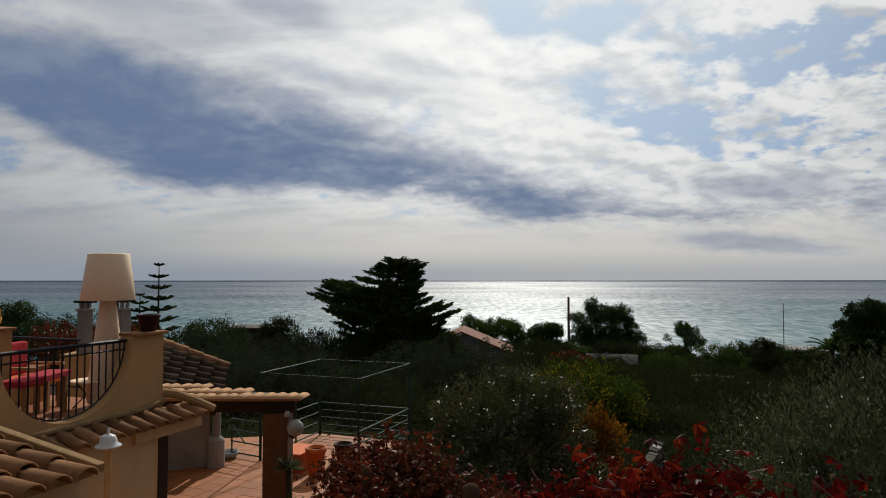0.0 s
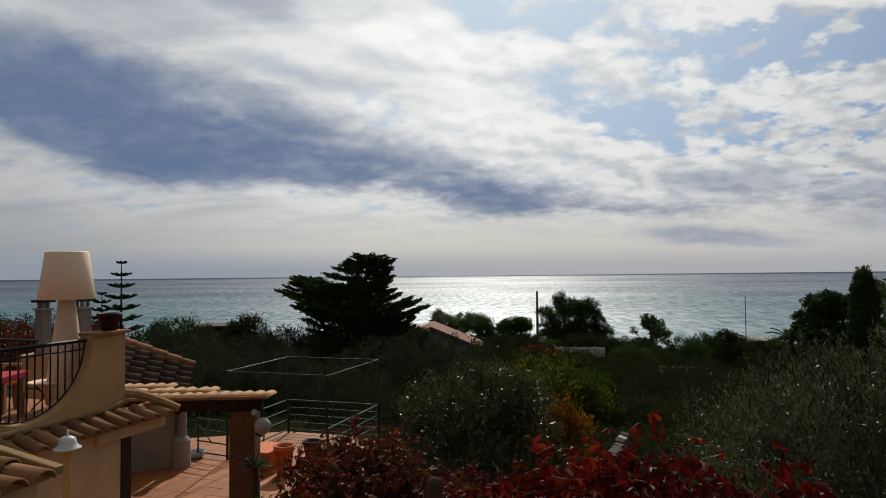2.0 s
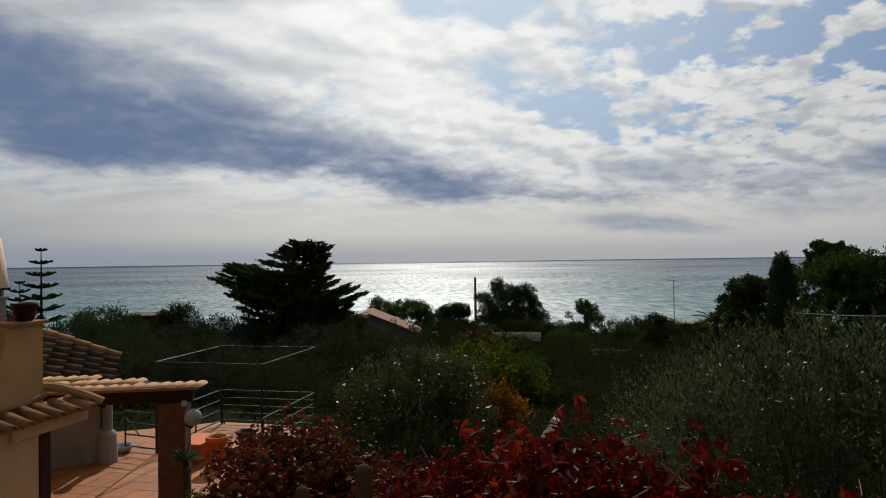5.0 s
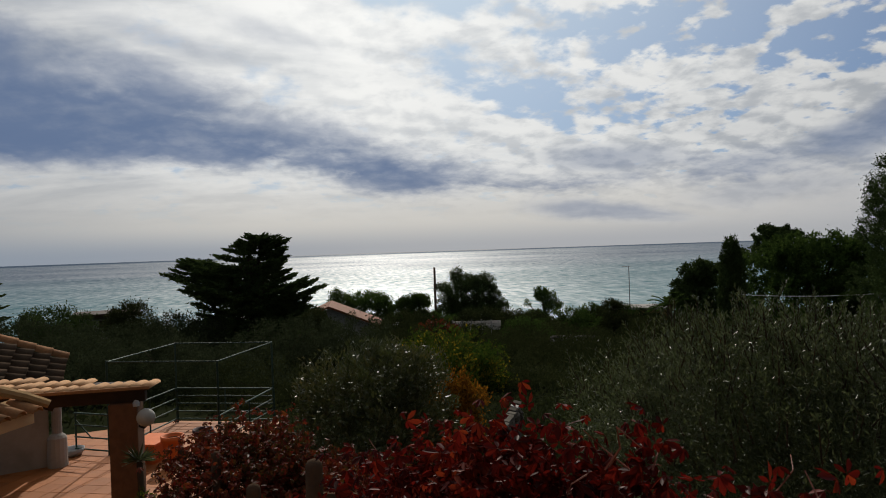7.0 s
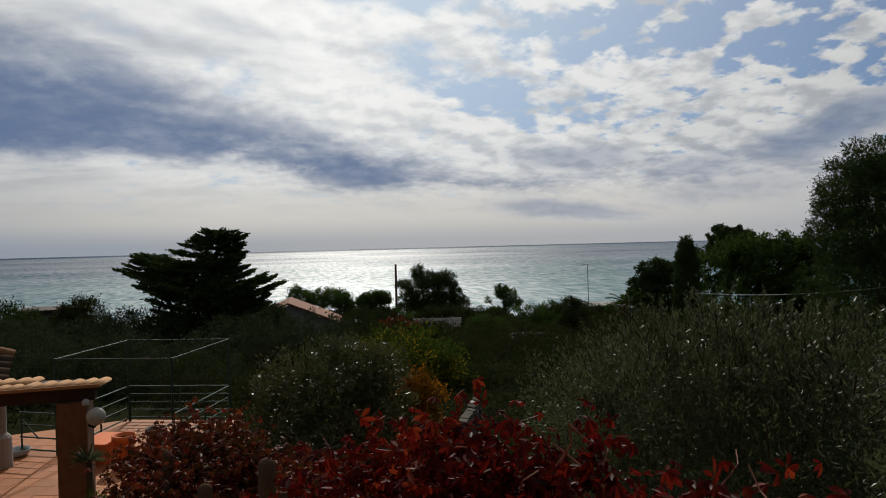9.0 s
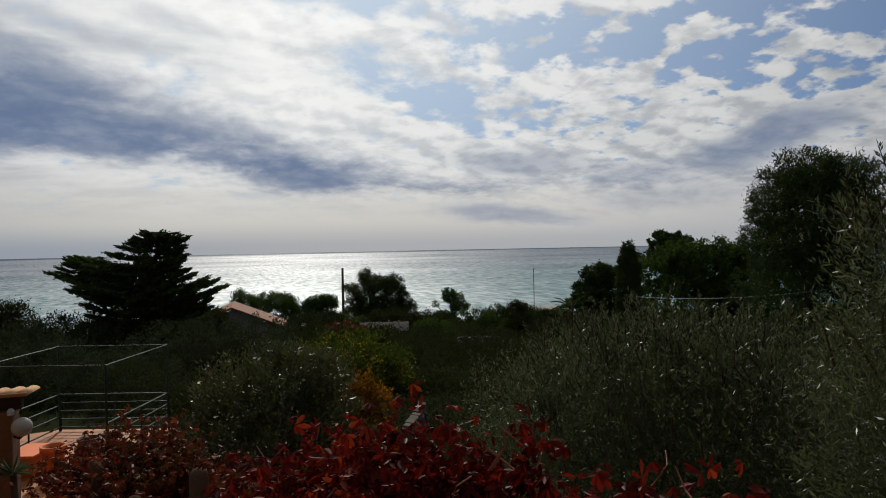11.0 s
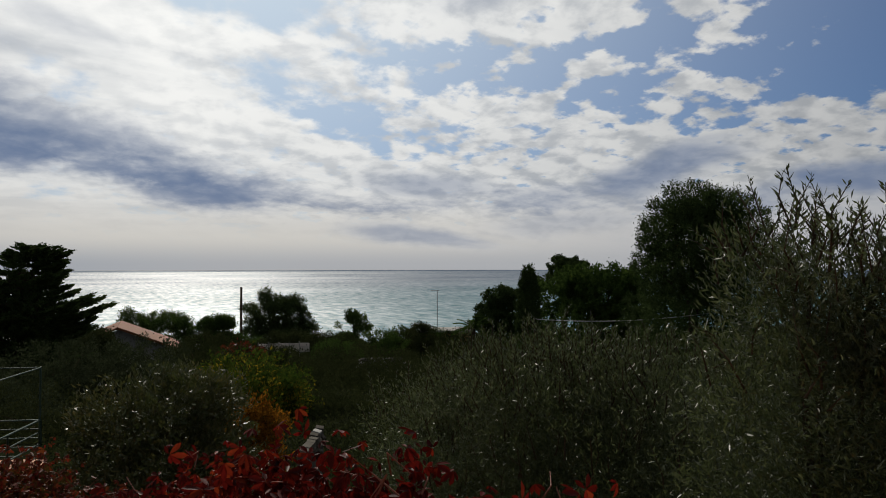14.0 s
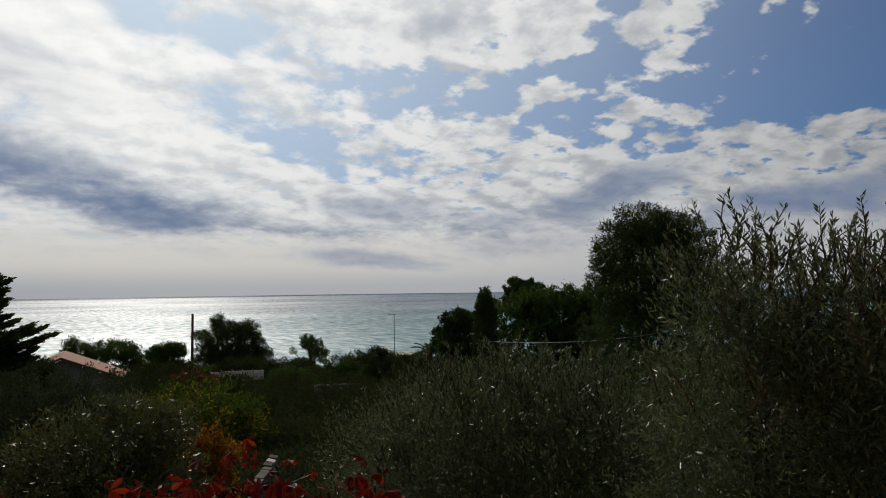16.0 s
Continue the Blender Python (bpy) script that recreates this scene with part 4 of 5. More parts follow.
shore = random.Random(41)
for k in range(30):
    b, d = 20.5 - 51.0 * (k + shore.uniform(-0.4, 0.4)) / 29, shore.uniform(66, 78)
    if -7.6 < b < 1.0:
        continue
    rx, rz = shore.uniform(1.2, 2.4), shore.uniform(0.55, 0.95)
    e = -5.75 + shore.uniform(-0.35, 0.25) - math.degrees(rz / d) * 0.6
    tree("shore_shrub", "dark rounded shrub at the edge of the slope", "bush", foot_of(b, d), [lobe(b, e, d, rx, rz), lobe(b + 1.2, e - 0.5, d, rx * 0.8, rz * 0.8), lobe(b - 1.2, e - 0.45, d, rx * 0.8, rz * 0.8), lobe(b, e - 1.1, d - 0.5, rx * 1.5, rz)], 7000, 0.2, SHRUB if k % 3 else BROADLEAF, 0.05, 40, 0.2, 0.2, 140 + k, 0.5, limbs=2, group="shrubs at the edge of the slope")

tree("red_shrub", "dull red-leaved bush beside the pale fence", "bush", foot_of(-10.6, 58), [lobe(-10.4, -7.0, 58, 1.6, 0.5), lobe(-11.6, -7.2, 58, 1.2, 0.5), lobe(-10.8, -7.9, 58, 2.0, 0.7)], 5000, 0.26, RUSTY, 0.06, 40, 0.15, 0.3, 80, 0.4)
tree("red_shrub", "dull red-leaved bush behind the terrace", "bush", foot_of(28.5, 30), [lobe(29.5, -4.4, 30, 1.5, 0.45), lobe(27.0, -4.7, 30, 1.3, 0.45), lobe(28.5, -6.0, 30, 2.2, 0.8)], 7000, 0.15, RUSTY, 0.06, 40, 0.12, 0.3, 81, 0.4)
# garden shrubs
tree("glossy_shrub", "glossy broad evergreen shrub in the garden", "bush", foot_of(-5.5, 14), [lobe(-5.0, -11.0, 14, 1.3, 0.75), lobe(-8.2, -10.6, 14, 1.0, 0.6), lobe(-2.2, -12.0, 14, 0.8, 0.7), lobe(-6.0, -14.5, 13.6, 1.7, 0.9), lobe(-7.5, -17, 13.4, 1.6, 0.9)], 24000, 0.12, LAUREL, 0.07, 26, 0.085, 0.45, 50, 0.8, slim=0.34)
tree("yellowing_shrub", "green shrub with yellow autumn leaves", "bush", foot_of(-12.5, 22), [lobe(-11.5, -9.0, 22, 1.5, 0.7), lobe(-14.4, -9.9, 22, 1.0, 0.6), lobe(-12.6, -10.8, 21.6, 1.7, 0.8), lobe(-12.5, -12.8, 21.4, 1.8, 0.9)], 14000, 0.13, YELLOWING, 0.07, 40, 0.14, 0.4, 51, 0.5)
tree("orange_shrub", "orange-leaved autumn shrub in the garden", "bush", foot_of(-12.9, 15), [lobe(-12.6, -12.3, 15, 0.55, 0.42), lobe(-13.3, -13.3, 15, 0.55, 0.45), lobe(-12.2, -14.0, 14.8, 0.6, 0.5), lobe(-12.8, -16, 14.7, 0.7, 0.6)], 6000, 0.085, ORANGING, 0.05, 40, 0.08, 0.4, 52, 0.5)


def scrub(name, label, x0, x1, y0, y1, count, size, material, seed, grow=0.0):
    """Low growth that covers the ground."""
    rng = np.random.default_rng(seed)
    x, y = rng.uniform(x0, x1, count), y0 + (y1 - y0) * rng.uniform(0, 1, count) ** 1.3
    keep = ~((x < -0.9 + 0.0 * y) & (y < 19.3))
    x, y = x[keep], y[keep]
    h = np.array([ground_z(a, b) for a, b in zip(x, y)])
    lump = np.array([max(0.0, noise.noise((a * 0.35, b * 0.35, 3.0))) for a, b in zip(x, y)])
    p = np.stack([x, y, h + rng.uniform(0, 1, len(x)) * (0.15 + lump * (0.8 + grow * y))], 1)
    along = rng.normal(size=p.shape) * 0.6 + np.array((0, 0, 0.8))
    ob = link_mesh(name, leaf_mesh(name, p, along, size, size * 0.35, rng), material)
    tagged(ob, label, "scrub", kind="stuff")


scrub("garden_scrub", "low dark weeds covering the garden ground", -1, 16, 5, 24, 42000, 0.16, SHRUB, 31)
scrub("hillside_scrub", "dark low scrub covering the hillside", -60, 110, 20, 215, 120000, 0.36, SHRUB, 32, 0.004)


# near olives
def olive(foot, lobes, leaves, shoots, seed, label, size=0.062):
    rng = np.random.default_rng(seed)
    t = tree("olive_tree", label, "tree", foot, lobes, leaves, size, OLIVE, 0.07, 26, 0.085, 0.35, seed, 0.7, limbs=4, group="olive trees in the garden", slim=0.2)
    f = Vector(foot)
    twigs, pts, dirs = bmesh.new(), [], []
    for base, tip in shoots:
        a, b = Vector(base) - f, Vector(tip) - f
        mid = a.lerp(b, 0.5) + Vector(rng.normal(size=3) * 0.05)
        tube(twigs, [a, mid, b], 0.008, 0.002, 5)
        n = int((b - a).length / 0.013)
        for k in range(n):
            s = k / n
            c = (a.lerp(mid, s * 2) if s < 0.5 else mid.lerp(b, s * 2 - 1))
            ax = (b - a).normalized()
            o = Vector(rng.normal(size=3))
            o = (o - ax * o.dot(ax)).normalized()
            d = (ax * 0.75 + o * 0.6).normalized()
            pts.append(c + d * 0.03)
            dirs.append(d)
    if pts:
        tagged(part("twig", twigs, BARK, t), kind="stuff")
        link_mesh("shoot_leaves", leaf_mesh("shoot_leaves", np.array(pts), np.array(dirs), 0.062, 0.013, rng), OLIVE, t)
    return t


def moved(lobes, dx, dy, dz=0.0):
    return [(l[0] + dx, l[1] + dy, l[2] + dz, *l[3:]) for l in lobes]


def shoots_on(lobes, count, length, seed, up=1.0, lean=(0, 0, 0)):
    rng = np.random.default_rng(seed)
    res = []
    for _ in range(count):
        l = lobes[rng.integers(len(lobes))]
        d = unit(rng.normal(size=3) + np.array((0, 0, 0.9)))
        d[2] = abs(d[2])
        a = np.array(l[:3]) + d * np.array(l[3:6]) * 0.85
        g = unit(d * 0.5 + np.array((0, 0, up)) + np.array(lean) + rng.normal(size=3) * 0.25)
        res.append((a, a + g * length * rng.uniform(0.5, 1.2)))
    return res


hedge = [lobe(-28.5, -12.8, 8.2, 0.65, 0.45), lobe(-33.5, -9.4, 8.0, 1.0, 0.5), lobe(-39.5, -8.6, 7.8, 1.0, 0.5), lobe(-45.5, -10.0, 7.6, 1.0, 0.5), lobe(-25.5, -17.5, 8.4, 0.5, 0.4),
         lobe(-30, -13, 7.8, 1.2, 0.8), lobe(-37, -13, 7.4, 1.2, 0.8), lobe(-44, -13, 7.2, 1.2, 0.8), lobe(-50, -11.2, 7.2, 1.2, 0.8), lobe(-34, -18, 7.4, 1.4, 1.0), lobe(-42, -18, 7.0, 1.4, 1.0), lobe(-29, -18.5, 7.8, 0.9, 0.8), lobe(-50, -18, 6.8, 1.4, 1.0)]
hedge = moved(hedge, 0.14, 0.05, -0.18)
olive(foot_of(-36, 8.2), hedge, 95000, shoots_on(hedge[:4], 200, 0.32, 5, 1.4) + shoots_on(hedge, 520, 0.42, 15, 1.5), 60, "grey-green olive tree filling the garden")
crown = [lobe(-54.5, 0.5, 4.7, 0.55, 0.55), lobe(-59, -0.2, 4.6, 0.6, 0.5), lobe(-64, -0.8, 4.5, 0.6, 0.55), lobe(-56, -7, 4.7, 0.75, 0.65), lobe(-62, -7, 4.5, 0.7, 0.65), lobe(-68, -4, 4.4, 0.7, 0.8), lobe(-52.5, -12, 5.0, 0.6, 0.6), lobe(-58, -15, 4.7, 0.8, 0.7), lobe(-65, -14, 4.5, 0.8, 0.7), lobe(-56, -22, 4.9, 0.8, 0.7)]
crown = moved(crown, 0.35, 0.02, -0.30)
olive(foot_of(-60, 4.9), crown, 58000, shoots_on(crown[:6], 210, 0.38, 6, 1.0, (-0.32, -0.16, 0)), 61, "tall olive tree with upright silvery shoots")


# the red creeper on its fence
def palmate(name, places, rng, size, outward):
    """Five-fingered creeper leaves: five kites from one stalk each."""
    n = len(places)
    nrm = unit(np.array(outward)[None, :] + rng.normal(size=(n, 3)) * 0.75)
    a = unit(np.cross(nrm, rng.normal(size=(n, 3))))
    b = np.cross(nrm, a)
    cs, ds = [], []
    sc = size * rng.uniform(0.6, 1.25, n)
    for ang, k in ((0, 1.0), (48, 0.85), (-48, 0.85), (98, 0.6), (-98, 0.6)):
        d = a * math.cos(radians(ang)) + b * math.sin(radians(ang)) - nrm * 0.35 + np.array((0, 0, -0.45))
        d = unit(d) * (sc * k)[:, None]
        cs.append(places + d * 0.55)
        ds.append(d)
    c, d = np.concatenate(cs), np.concatenate(ds)
    ln = np.linalg.norm(d, axis=1)
    along = d / ln[:, None]
    nn = np.tile(nrm, (5, 1))
    side = unit(np.cross(along, nn))
    up = np.cross(side, along)
    wd = ln * 0.40
    prof = ((-0.5, 0.0, 0.0), (-0.12, 0.42, 0.10), (0.2, 0.46, 0.12), (0.5, 0.0, -0.12), (0.2, -0.46, 0.12), (-0.12, -0.42, 0.10))
    v = np.empty((len(c), 6, 3), np.float32)
    for k, (l, s, h) in enumerate(prof):
        v[:, k] = c + along * (ln * l)[:, None] + side * (wd * s)[:, None] + up * (wd * h)[:, None]
    m = len(c)
    me = bpy.data.meshes.new(name)
    me.vertices.add(6 * m)
    me.vertices.foreach_set("co", v.ravel())
    quads = np.array([[0, 1, 2, 3], [0, 3, 4, 5]], np.int32)
    idx = (np.arange(m, dtype=np.int32)[:, None, None] * 6 + quads[None]).reshape(-1)
    me.loops.add(8 * m)
    me.loops.foreach_set("vertex_index", idx)
    me.polygons.add(2 * m)
    me.polygons.foreach_set("loop_start", np.arange(0, 8 * m, 4, dtype=np.int32))
    me.update(calc_edges=True)
    return me


def creeper(label, lobes, count, size, material, seed, clump, spread, stems):
    rng = np.random.default_rng(seed)
    foot = Vector((lobes[0][0], lobes[0][1], ground_z(lobes[0][0], lobes[0][1])))
    t = thing("creeper", label, "climbing plant", "creepers on the fence", m=Matrix.Translation(foot))
    rel = [(l[0] - foot.x, l[1] - foot.y, l[2] - foot.z, l[3], l[4], l[5]) for l in lobes]
    p, _ = clumped(rel, count, rng, clump, spread, 0.35)
    link_mesh("leaves", palmate("leaves", p, rng, size, (0, -0.5, 0.75)), material, t)
    bm = bmesh.new()
    for k in range(stems):
        l = rel[rng.integers(len(rel))]
        a = np.array(l[:3]) + rng.normal(size=3) * np.array(l[3:6]) * 0.5
        d = unit(rng.normal(size=3) * np.array((1, 1, 0.6)) + np.array((0, 0, 0.3)))
        b = a + d * rng.uniform(0.05, 0.18)
        tube(bm, [a, (a + b) / 2 + rng.normal(size=3) * 0.03, b], 0.0028, 0.0015, 5)
    tube(bm, [(0, 0, -0.1), (0.05, 0.03, rel[0][2] * 0.5), rel[0][:3]], 0.025, 0.012, 6)
    tagged(part("stalk", bm, STEM, t, "pale reddish stalks"), kind="stuff")
    return t


STEM = surface("pale_red_stem", (0.20, 0.075, 0.05), (0.12, 0.045, 0.03), 0.6, 20, 90, 0.1)
near_red = [lobe(-17.5, -15.5, 2.0, 0.14, 0.10), lobe(-17.2, -12.9, 2.0, 0.05, 0.09), lobe(-21.5, -15.5, 1.9, 0.14, 0.09), lobe(-26, -16.0, 1.8, 0.14, 0.08), lobe(-28.0, -14.8, 1.75, 0.09, 0.05), lobe(-12, -16.5, 2.2, 0.18, 0.09), lobe(-7.5, -17.2, 2.4, 0.16, 0.09),
            lobe(-14, -20, 2.0, 0.3, 0.14), lobe(-20, -20, 1.85, 0.3, 0.14), lobe(-26, -20.5, 1.75, 0.25, 0.12), lobe(-8, -21, 2.2, 0.3, 0.14), lobe(-31.5, -19.8, 1.7, 0.14, 0.06), lobe(-37, -19.6, 1.6, 0.2, 0.06), lobe(-44.5, -17.2, 1.5, 0.05, 0.09), lobe(-40.3, -18.2, 1.5, 0.05, 0.05), lobe(-48.5, -19.2, 1.5, 0.16, 0.07), lobe(-20, -26, 1.9, 0.5, 0.2), lobe(-36, -25, 1.6, 0.5, 0.12)]
near_red = [(*(Matrix.Rotation(radians(3.0), 3, "Z") @ Vector(l[:3])), *l[3:]) for l in near_red]
near_red = moved(near_red, 0.15, 0.05, -0.125)
creeper("crimson five-fingered creeper spilling over the fence", near_red, 4700, 0.043, CRIMSON, 70, 6, 0.05, 45)
mid_red = [lobe(8.9, -16.6, 5.8, 0.2, 0.2), lobe(7.2, -16.0, 5.8, 0.24, 0.22), lobe(5.0, -16.0, 5.8, 0.32, 0.22), lobe(2.6, -15.2, 5.6, 0.30, 0.23), lobe(-0.6, -17.6, 5.4, 0.3, 0.2), lobe(-3.5, -19.8, 5.2, 0.4, 0.2), lobe(4, -18.5, 5.4, 0.6, 0.35), lobe(-2, -21.5, 5.0, 0.7, 0.3), lobe(6.8, -20.5, 5.4, 0.32, 0.32), lobe(3, -24, 5.0, 0.9, 0.5), lobe(-6.5, -20.8, 4.6, 0.5, 0.2), lobe(-8, -23, 4.4, 0.6, 0.3)]
creeper("rust-red and green small-leaved creeper on the fence", mid_red, 12500, 0.05, RUSTY, 71, 12, 0.07, 60)


def fence_post(bearing, rise, dist, r=0.037):
    top = spot(bearing, rise, dist)
    z0 = ground_z(top.x, top.y)
    h = top.z - z0
    t = thing("fence_post", "grey weathered round wooden post with a domed top", "post", "fence posts", m=pose(top.x, top.y, z0, 0, 0, bearing * 7))
    part("shaft", lathe(bmesh.new(), [(r, -0.1), (r, h - r), (r * 0.92, h - r * 0.55), (r * 0.65, h - r * 0.2), (r * 0.2, h)], 14), WOOD_POST, t, smooth=True)


for b, e, d in ((-2.4, -17.2, 2.9), (3.0, -18.6, 3.5), (6.6, -15.8, 5.2), (9.3, -15.2, 5.9), (5.8, -13.9, 6.2)):
    fence_post(b, e, d)


def make_fence_rail():
    t = thing("fence_rail", "grey weathered plank rail under the creeper", "fence rail")
    pts = [spot(-2.4, -20.6, 2.95), spot(-14, -21.6, 2.35), spot(-27, -22.2, 1.95), spot(-42, -22.8, 1.7), spot(-58, -23, 1.6)]
    for dz in (0.0, -0.35):
        for a, b in zip(pts, pts[1:]):
            d = b - a
            part("plank", boxed(0, d.length - 0.01, -0.014, 0.014, -0.05, 0.05, 0.004), WOOD_POST, t, m=Matrix.Translation(a + Vector((0, 0, dz))) @ d.to_track_quat("X", "Z").to_matrix().to_4x4())


make_fence_rail()
for b, e, d in ((-14, -20.4, 2.38), (-27, -20.8, 1.98), (-42, -21.2, 1.73)):
    fence_post(b, e, d)


# ---------------------------------------------------------------- far things on the slope
def make_far_house():
    p = spot(-1.55, -4.75, 75)
    zg = ground_z(p.x, p.y)
    h = thing("far_house", "low house with an orange tile roof among the trees", "house", m=pose(p.x, p.y, p.z, 0, 0, -4))
    for sgn in (1, -1):
        bm = bmesh.new()
        box(bm, 0, 6.6, 0, 9.0, -0.22, 0.0)
        part("roof_slope", bm, ORANGE_ROOF, h, "orange tile roof slope", m=pose(0, 0, 0, 0, 22.5, 0) if sgn > 0 else pose(0, 9.0, 0, 0, 22.5, 180))
    part("wall", boxed(-5.2, 5.2, 0.5, 8.6, zg - p.z - 0.5, -2.55), CEMENT, h)
    bm = bmesh.new()
    a = [bm.verts.new(v) for v in ((-5.2, 0.5, -2.548), (5.2, 0.5, -2.548), (0, 0.5, -0.3))]
    b = [bm.verts.new(v) for v in ((-5.2, 0.75, -2.548), (5.2, 0.75, -2.548), (0, 0.75, -0.3))]
    bm.faces.new(a)
    bm.faces.new(b[::-1])
    for k in range(3):
        bm.faces.new((a[k], b[k], b[(k + 1) % 3], a[(k + 1) % 3]))
    bmesh.ops.recalc_face_normals(bm, faces=bm.faces)
    part("gable", bm, CEMENT, h)


ORANGE_ROOF = surface("orange_far_tiles", (0.185, 0.072, 0.032), (0.13, 0.05, 0.024), 0.8, 2.5, 14, 0.6, spread=0.05)
make_far_house()


def make_pole():
    p, top = spot(-10.75, 0, 82), spot(-10.75, -1.75, 82)
    zg = ground_z(p.x, p.y)
    t = thing("utility_pole", "plain dark wooden utility pole", "pole", m=pose(p.x, p.y, zg))
    part("shaft", tube(bmesh.new(), [(0, 0, -0.3), (0, 0, (top.z - zg) * 0.5), (0, 0, top.z - zg)], 0.17, 0.13, 10), BARK, t)


def make_mast_house():
    p = spot(-27.9, -5.75, 76)
    zg = ground_z(p.x, p.y)
    t = thing("small_house", "small flat-roofed ochre house by the shore", "house", m=pose(p.x, p.y, zg, 0, 0, -24))
    h = p.z - zg
    part("wall", boxed(-2.6, 3.2, 0, 4.0, -0.4, h), STUCCO, t)
    part("roof", boxed(-2.9, 3.5, -0.3, 4.3, h, h + 0.22, 0.03), CEMENT, t, "flat roof slab")
    part("window", boxed(-1.4, -0.5, -0.02, 0.05, h - 1.4, h - 0.5), SHADE_BROWN, t)
    part("window", boxed(1.0, 1.9, -0.02, 0.05, h - 1.4, h - 0.5), SHADE_BROWN, t)
    a = thing("aerial_mast", "thin grey aerial mast on the flat roof", "aerial", m=pose(*spot(-27.25, -5.6, 77)))
    z = 77 * (math.tan(radians(5.6)) - math.tan(radians(2.1)))
    part("pole", tube(bmesh.new(), [(0, 0, -0.3), (0, 0, z)], 0.05, 0.04), STEEL, a)
    part("boom", tube(bmesh.new(), [(-0.7, 0.1, z - 0.05), (0.25, 0, z - 0.05)], 0.03, sides=6), STEEL, a)
    for x in (-0.6, -0.35, -0.1):
        part("element", tube(bmesh.new(), [(x, -0.4, z - 0.05), (x, 0.4, z - 0.05)], 0.015, sides=5), STEEL, a)


def make_palm():
    rng = np.random.default_rng(90)
    p = spot(-30.4, 0, 60)
    zg = ground_z(p.x, p.y)
    h = spot(-30.4, -5.4, 60).z - zg
    t = thing("palm", "dark fan of palm fronds on a short trunk", "palm", m=pose(p.x, p.y, zg))
    part("trunk", tube(bmesh.new(), [(0, 0, -0.2), (0.05, 0, h * 0.5), (0, 0, h)], 0.28, 0.2), BARK, t)
    for k in range(24):
        a, up = rng.uniform(0, 2 * math.pi), rng.uniform(-0.1, 1.2)
        d = np.array((math.cos(a), math.sin(a), 0)) * math.cos(up) + np.array((0, 0, math.sin(up)))
        n = 46
        s = np.linspace(0.05, 1, n)
        c = d[None] * s[:, None] * 2.0 + np.array((0, 0, -1.0))[None] * (s[:, None] ** 2) * 0.7 + np.array((0, 0, h))
        side = unit(np.cross(d, (0, 0, 1.0)))
        sg = np.where(np.arange(n) % 2, 1, -1)[:, None]
        al = side[None] * sg * 0.8 + d[None] * 0.7 + np.array((0, 0, -0.2))
        link_mesh("frond", leaf_mesh("frond", c + al * 0.18, al, 0.45, 0.07, rng), BROADLEAF, t)


def make_grey_fence():
    a, b = spot(-12.2, -7.0, 62), spot(-16.4, -7.0, 62)
    t = thing("panel_fence", "pale grey panel fence between slim posts", "fence")
    n = 5
    for k in range(n):
        p, q = a.lerp(b, k / n), a.lerp(b, (k + 0.97) / n)
        ang = math.degrees(math.atan2(q.y - p.y, q.x - p.x))
        zg = ground_z(p.x, p.y)
        m = pose(p.x, p.y, 0, 0, 0, ang)
        L = (q - p).length
        for r in range(3):
            z = a.z - 0.30 + r * 0.29
            part("panel", boxed(0, L, 0, 0.05, z, z + 0.27, 0.01), PALE_STONE, t, m=m)
        part("post", boxed(-0.06, 0.04, -0.03, 0.08, zg - 0.2, a.z + 0.68, 0.01), CEMENT, t, m=m)


def make_wire():
    a, b = spot(-35.6, -4.55, 45.6), spot(-53.0, -3.2, 43.5)
    bm = bmesh.new()
    pts = [a.lerp(b, k / 16) + Vector((0, 0, -0.45 * (1 - (k / 8 - 1) ** 2))) for k in range(17)]
    t = thing("overhead_cable", "pale cable slung between the trees", "cable")
    part("strand", tube(bm, pts, 0.022, sides=6), WHITE_WIRE, t)


WHITE_WIRE = surface("pale_cable", (0.45, 0.44, 0.42), None, 0.6, 3, 30, 0.05)


def make_garden_wall():
    a, b = spot(-16.6, -14.2, 11.8), spot(-17.9, -12.3, 13.6)
    d = (b - a)
    ang = math.degrees(math.atan2(d.y, d.x))
    L = math.hypot(d.x, d.y)
    z = (a.z + b.z) / 2
    t = thing("garden_wall", "low rubble garden wall with grey stone coping", "wall", m=pose(a.x, a.y, 0, 0, 0, ang))
    part("core", boxed(0, L, -0.09, 0.09, -0.4, z - 0.30, 0.02), ROCK, t)
    rng = random.Random(8)
    n = 8
    for k in range(n):
        slab_ = boxed(0.01, L / n - 0.02, -0.09, 0.07, -0.025, 0.025, 0.012)
        part("coping_slab", slab_, CEMENT if k == 6 else ROCK, t, "grey flat coping slab", m=pose(L * k / n, rng.uniform(-0.03, 0.03), z - 0.27 + rng.uniform(-0.02, 0.02), rng.uniform(6, 16), rng.uniform(-4, 4), rng.uniform(-5, 5)))
    for k in range(12):
        w = rng.uniform(0.08, 0.15)
        bm = bmesh.new()
        bmesh.ops.create_icosphere(bm, subdivisions=1, radius=1.0)
        for v in bm.verts:
            v.co *= rng.uniform(0.8, 1.12)
        part("stone", bm, ROCK, t, m=pose(L * (k + 0.5) / 12, -0.08 + rng.uniform(-0.02, 0.02), z - 0.40 - 0.16 * (k % 2), rng.uniform(-20, 20), rng.uniform(-20, 20), rng.uniform(0, 90)) @ Matrix.Diagonal((w, w * 0.5, w * 0.6, 1)))


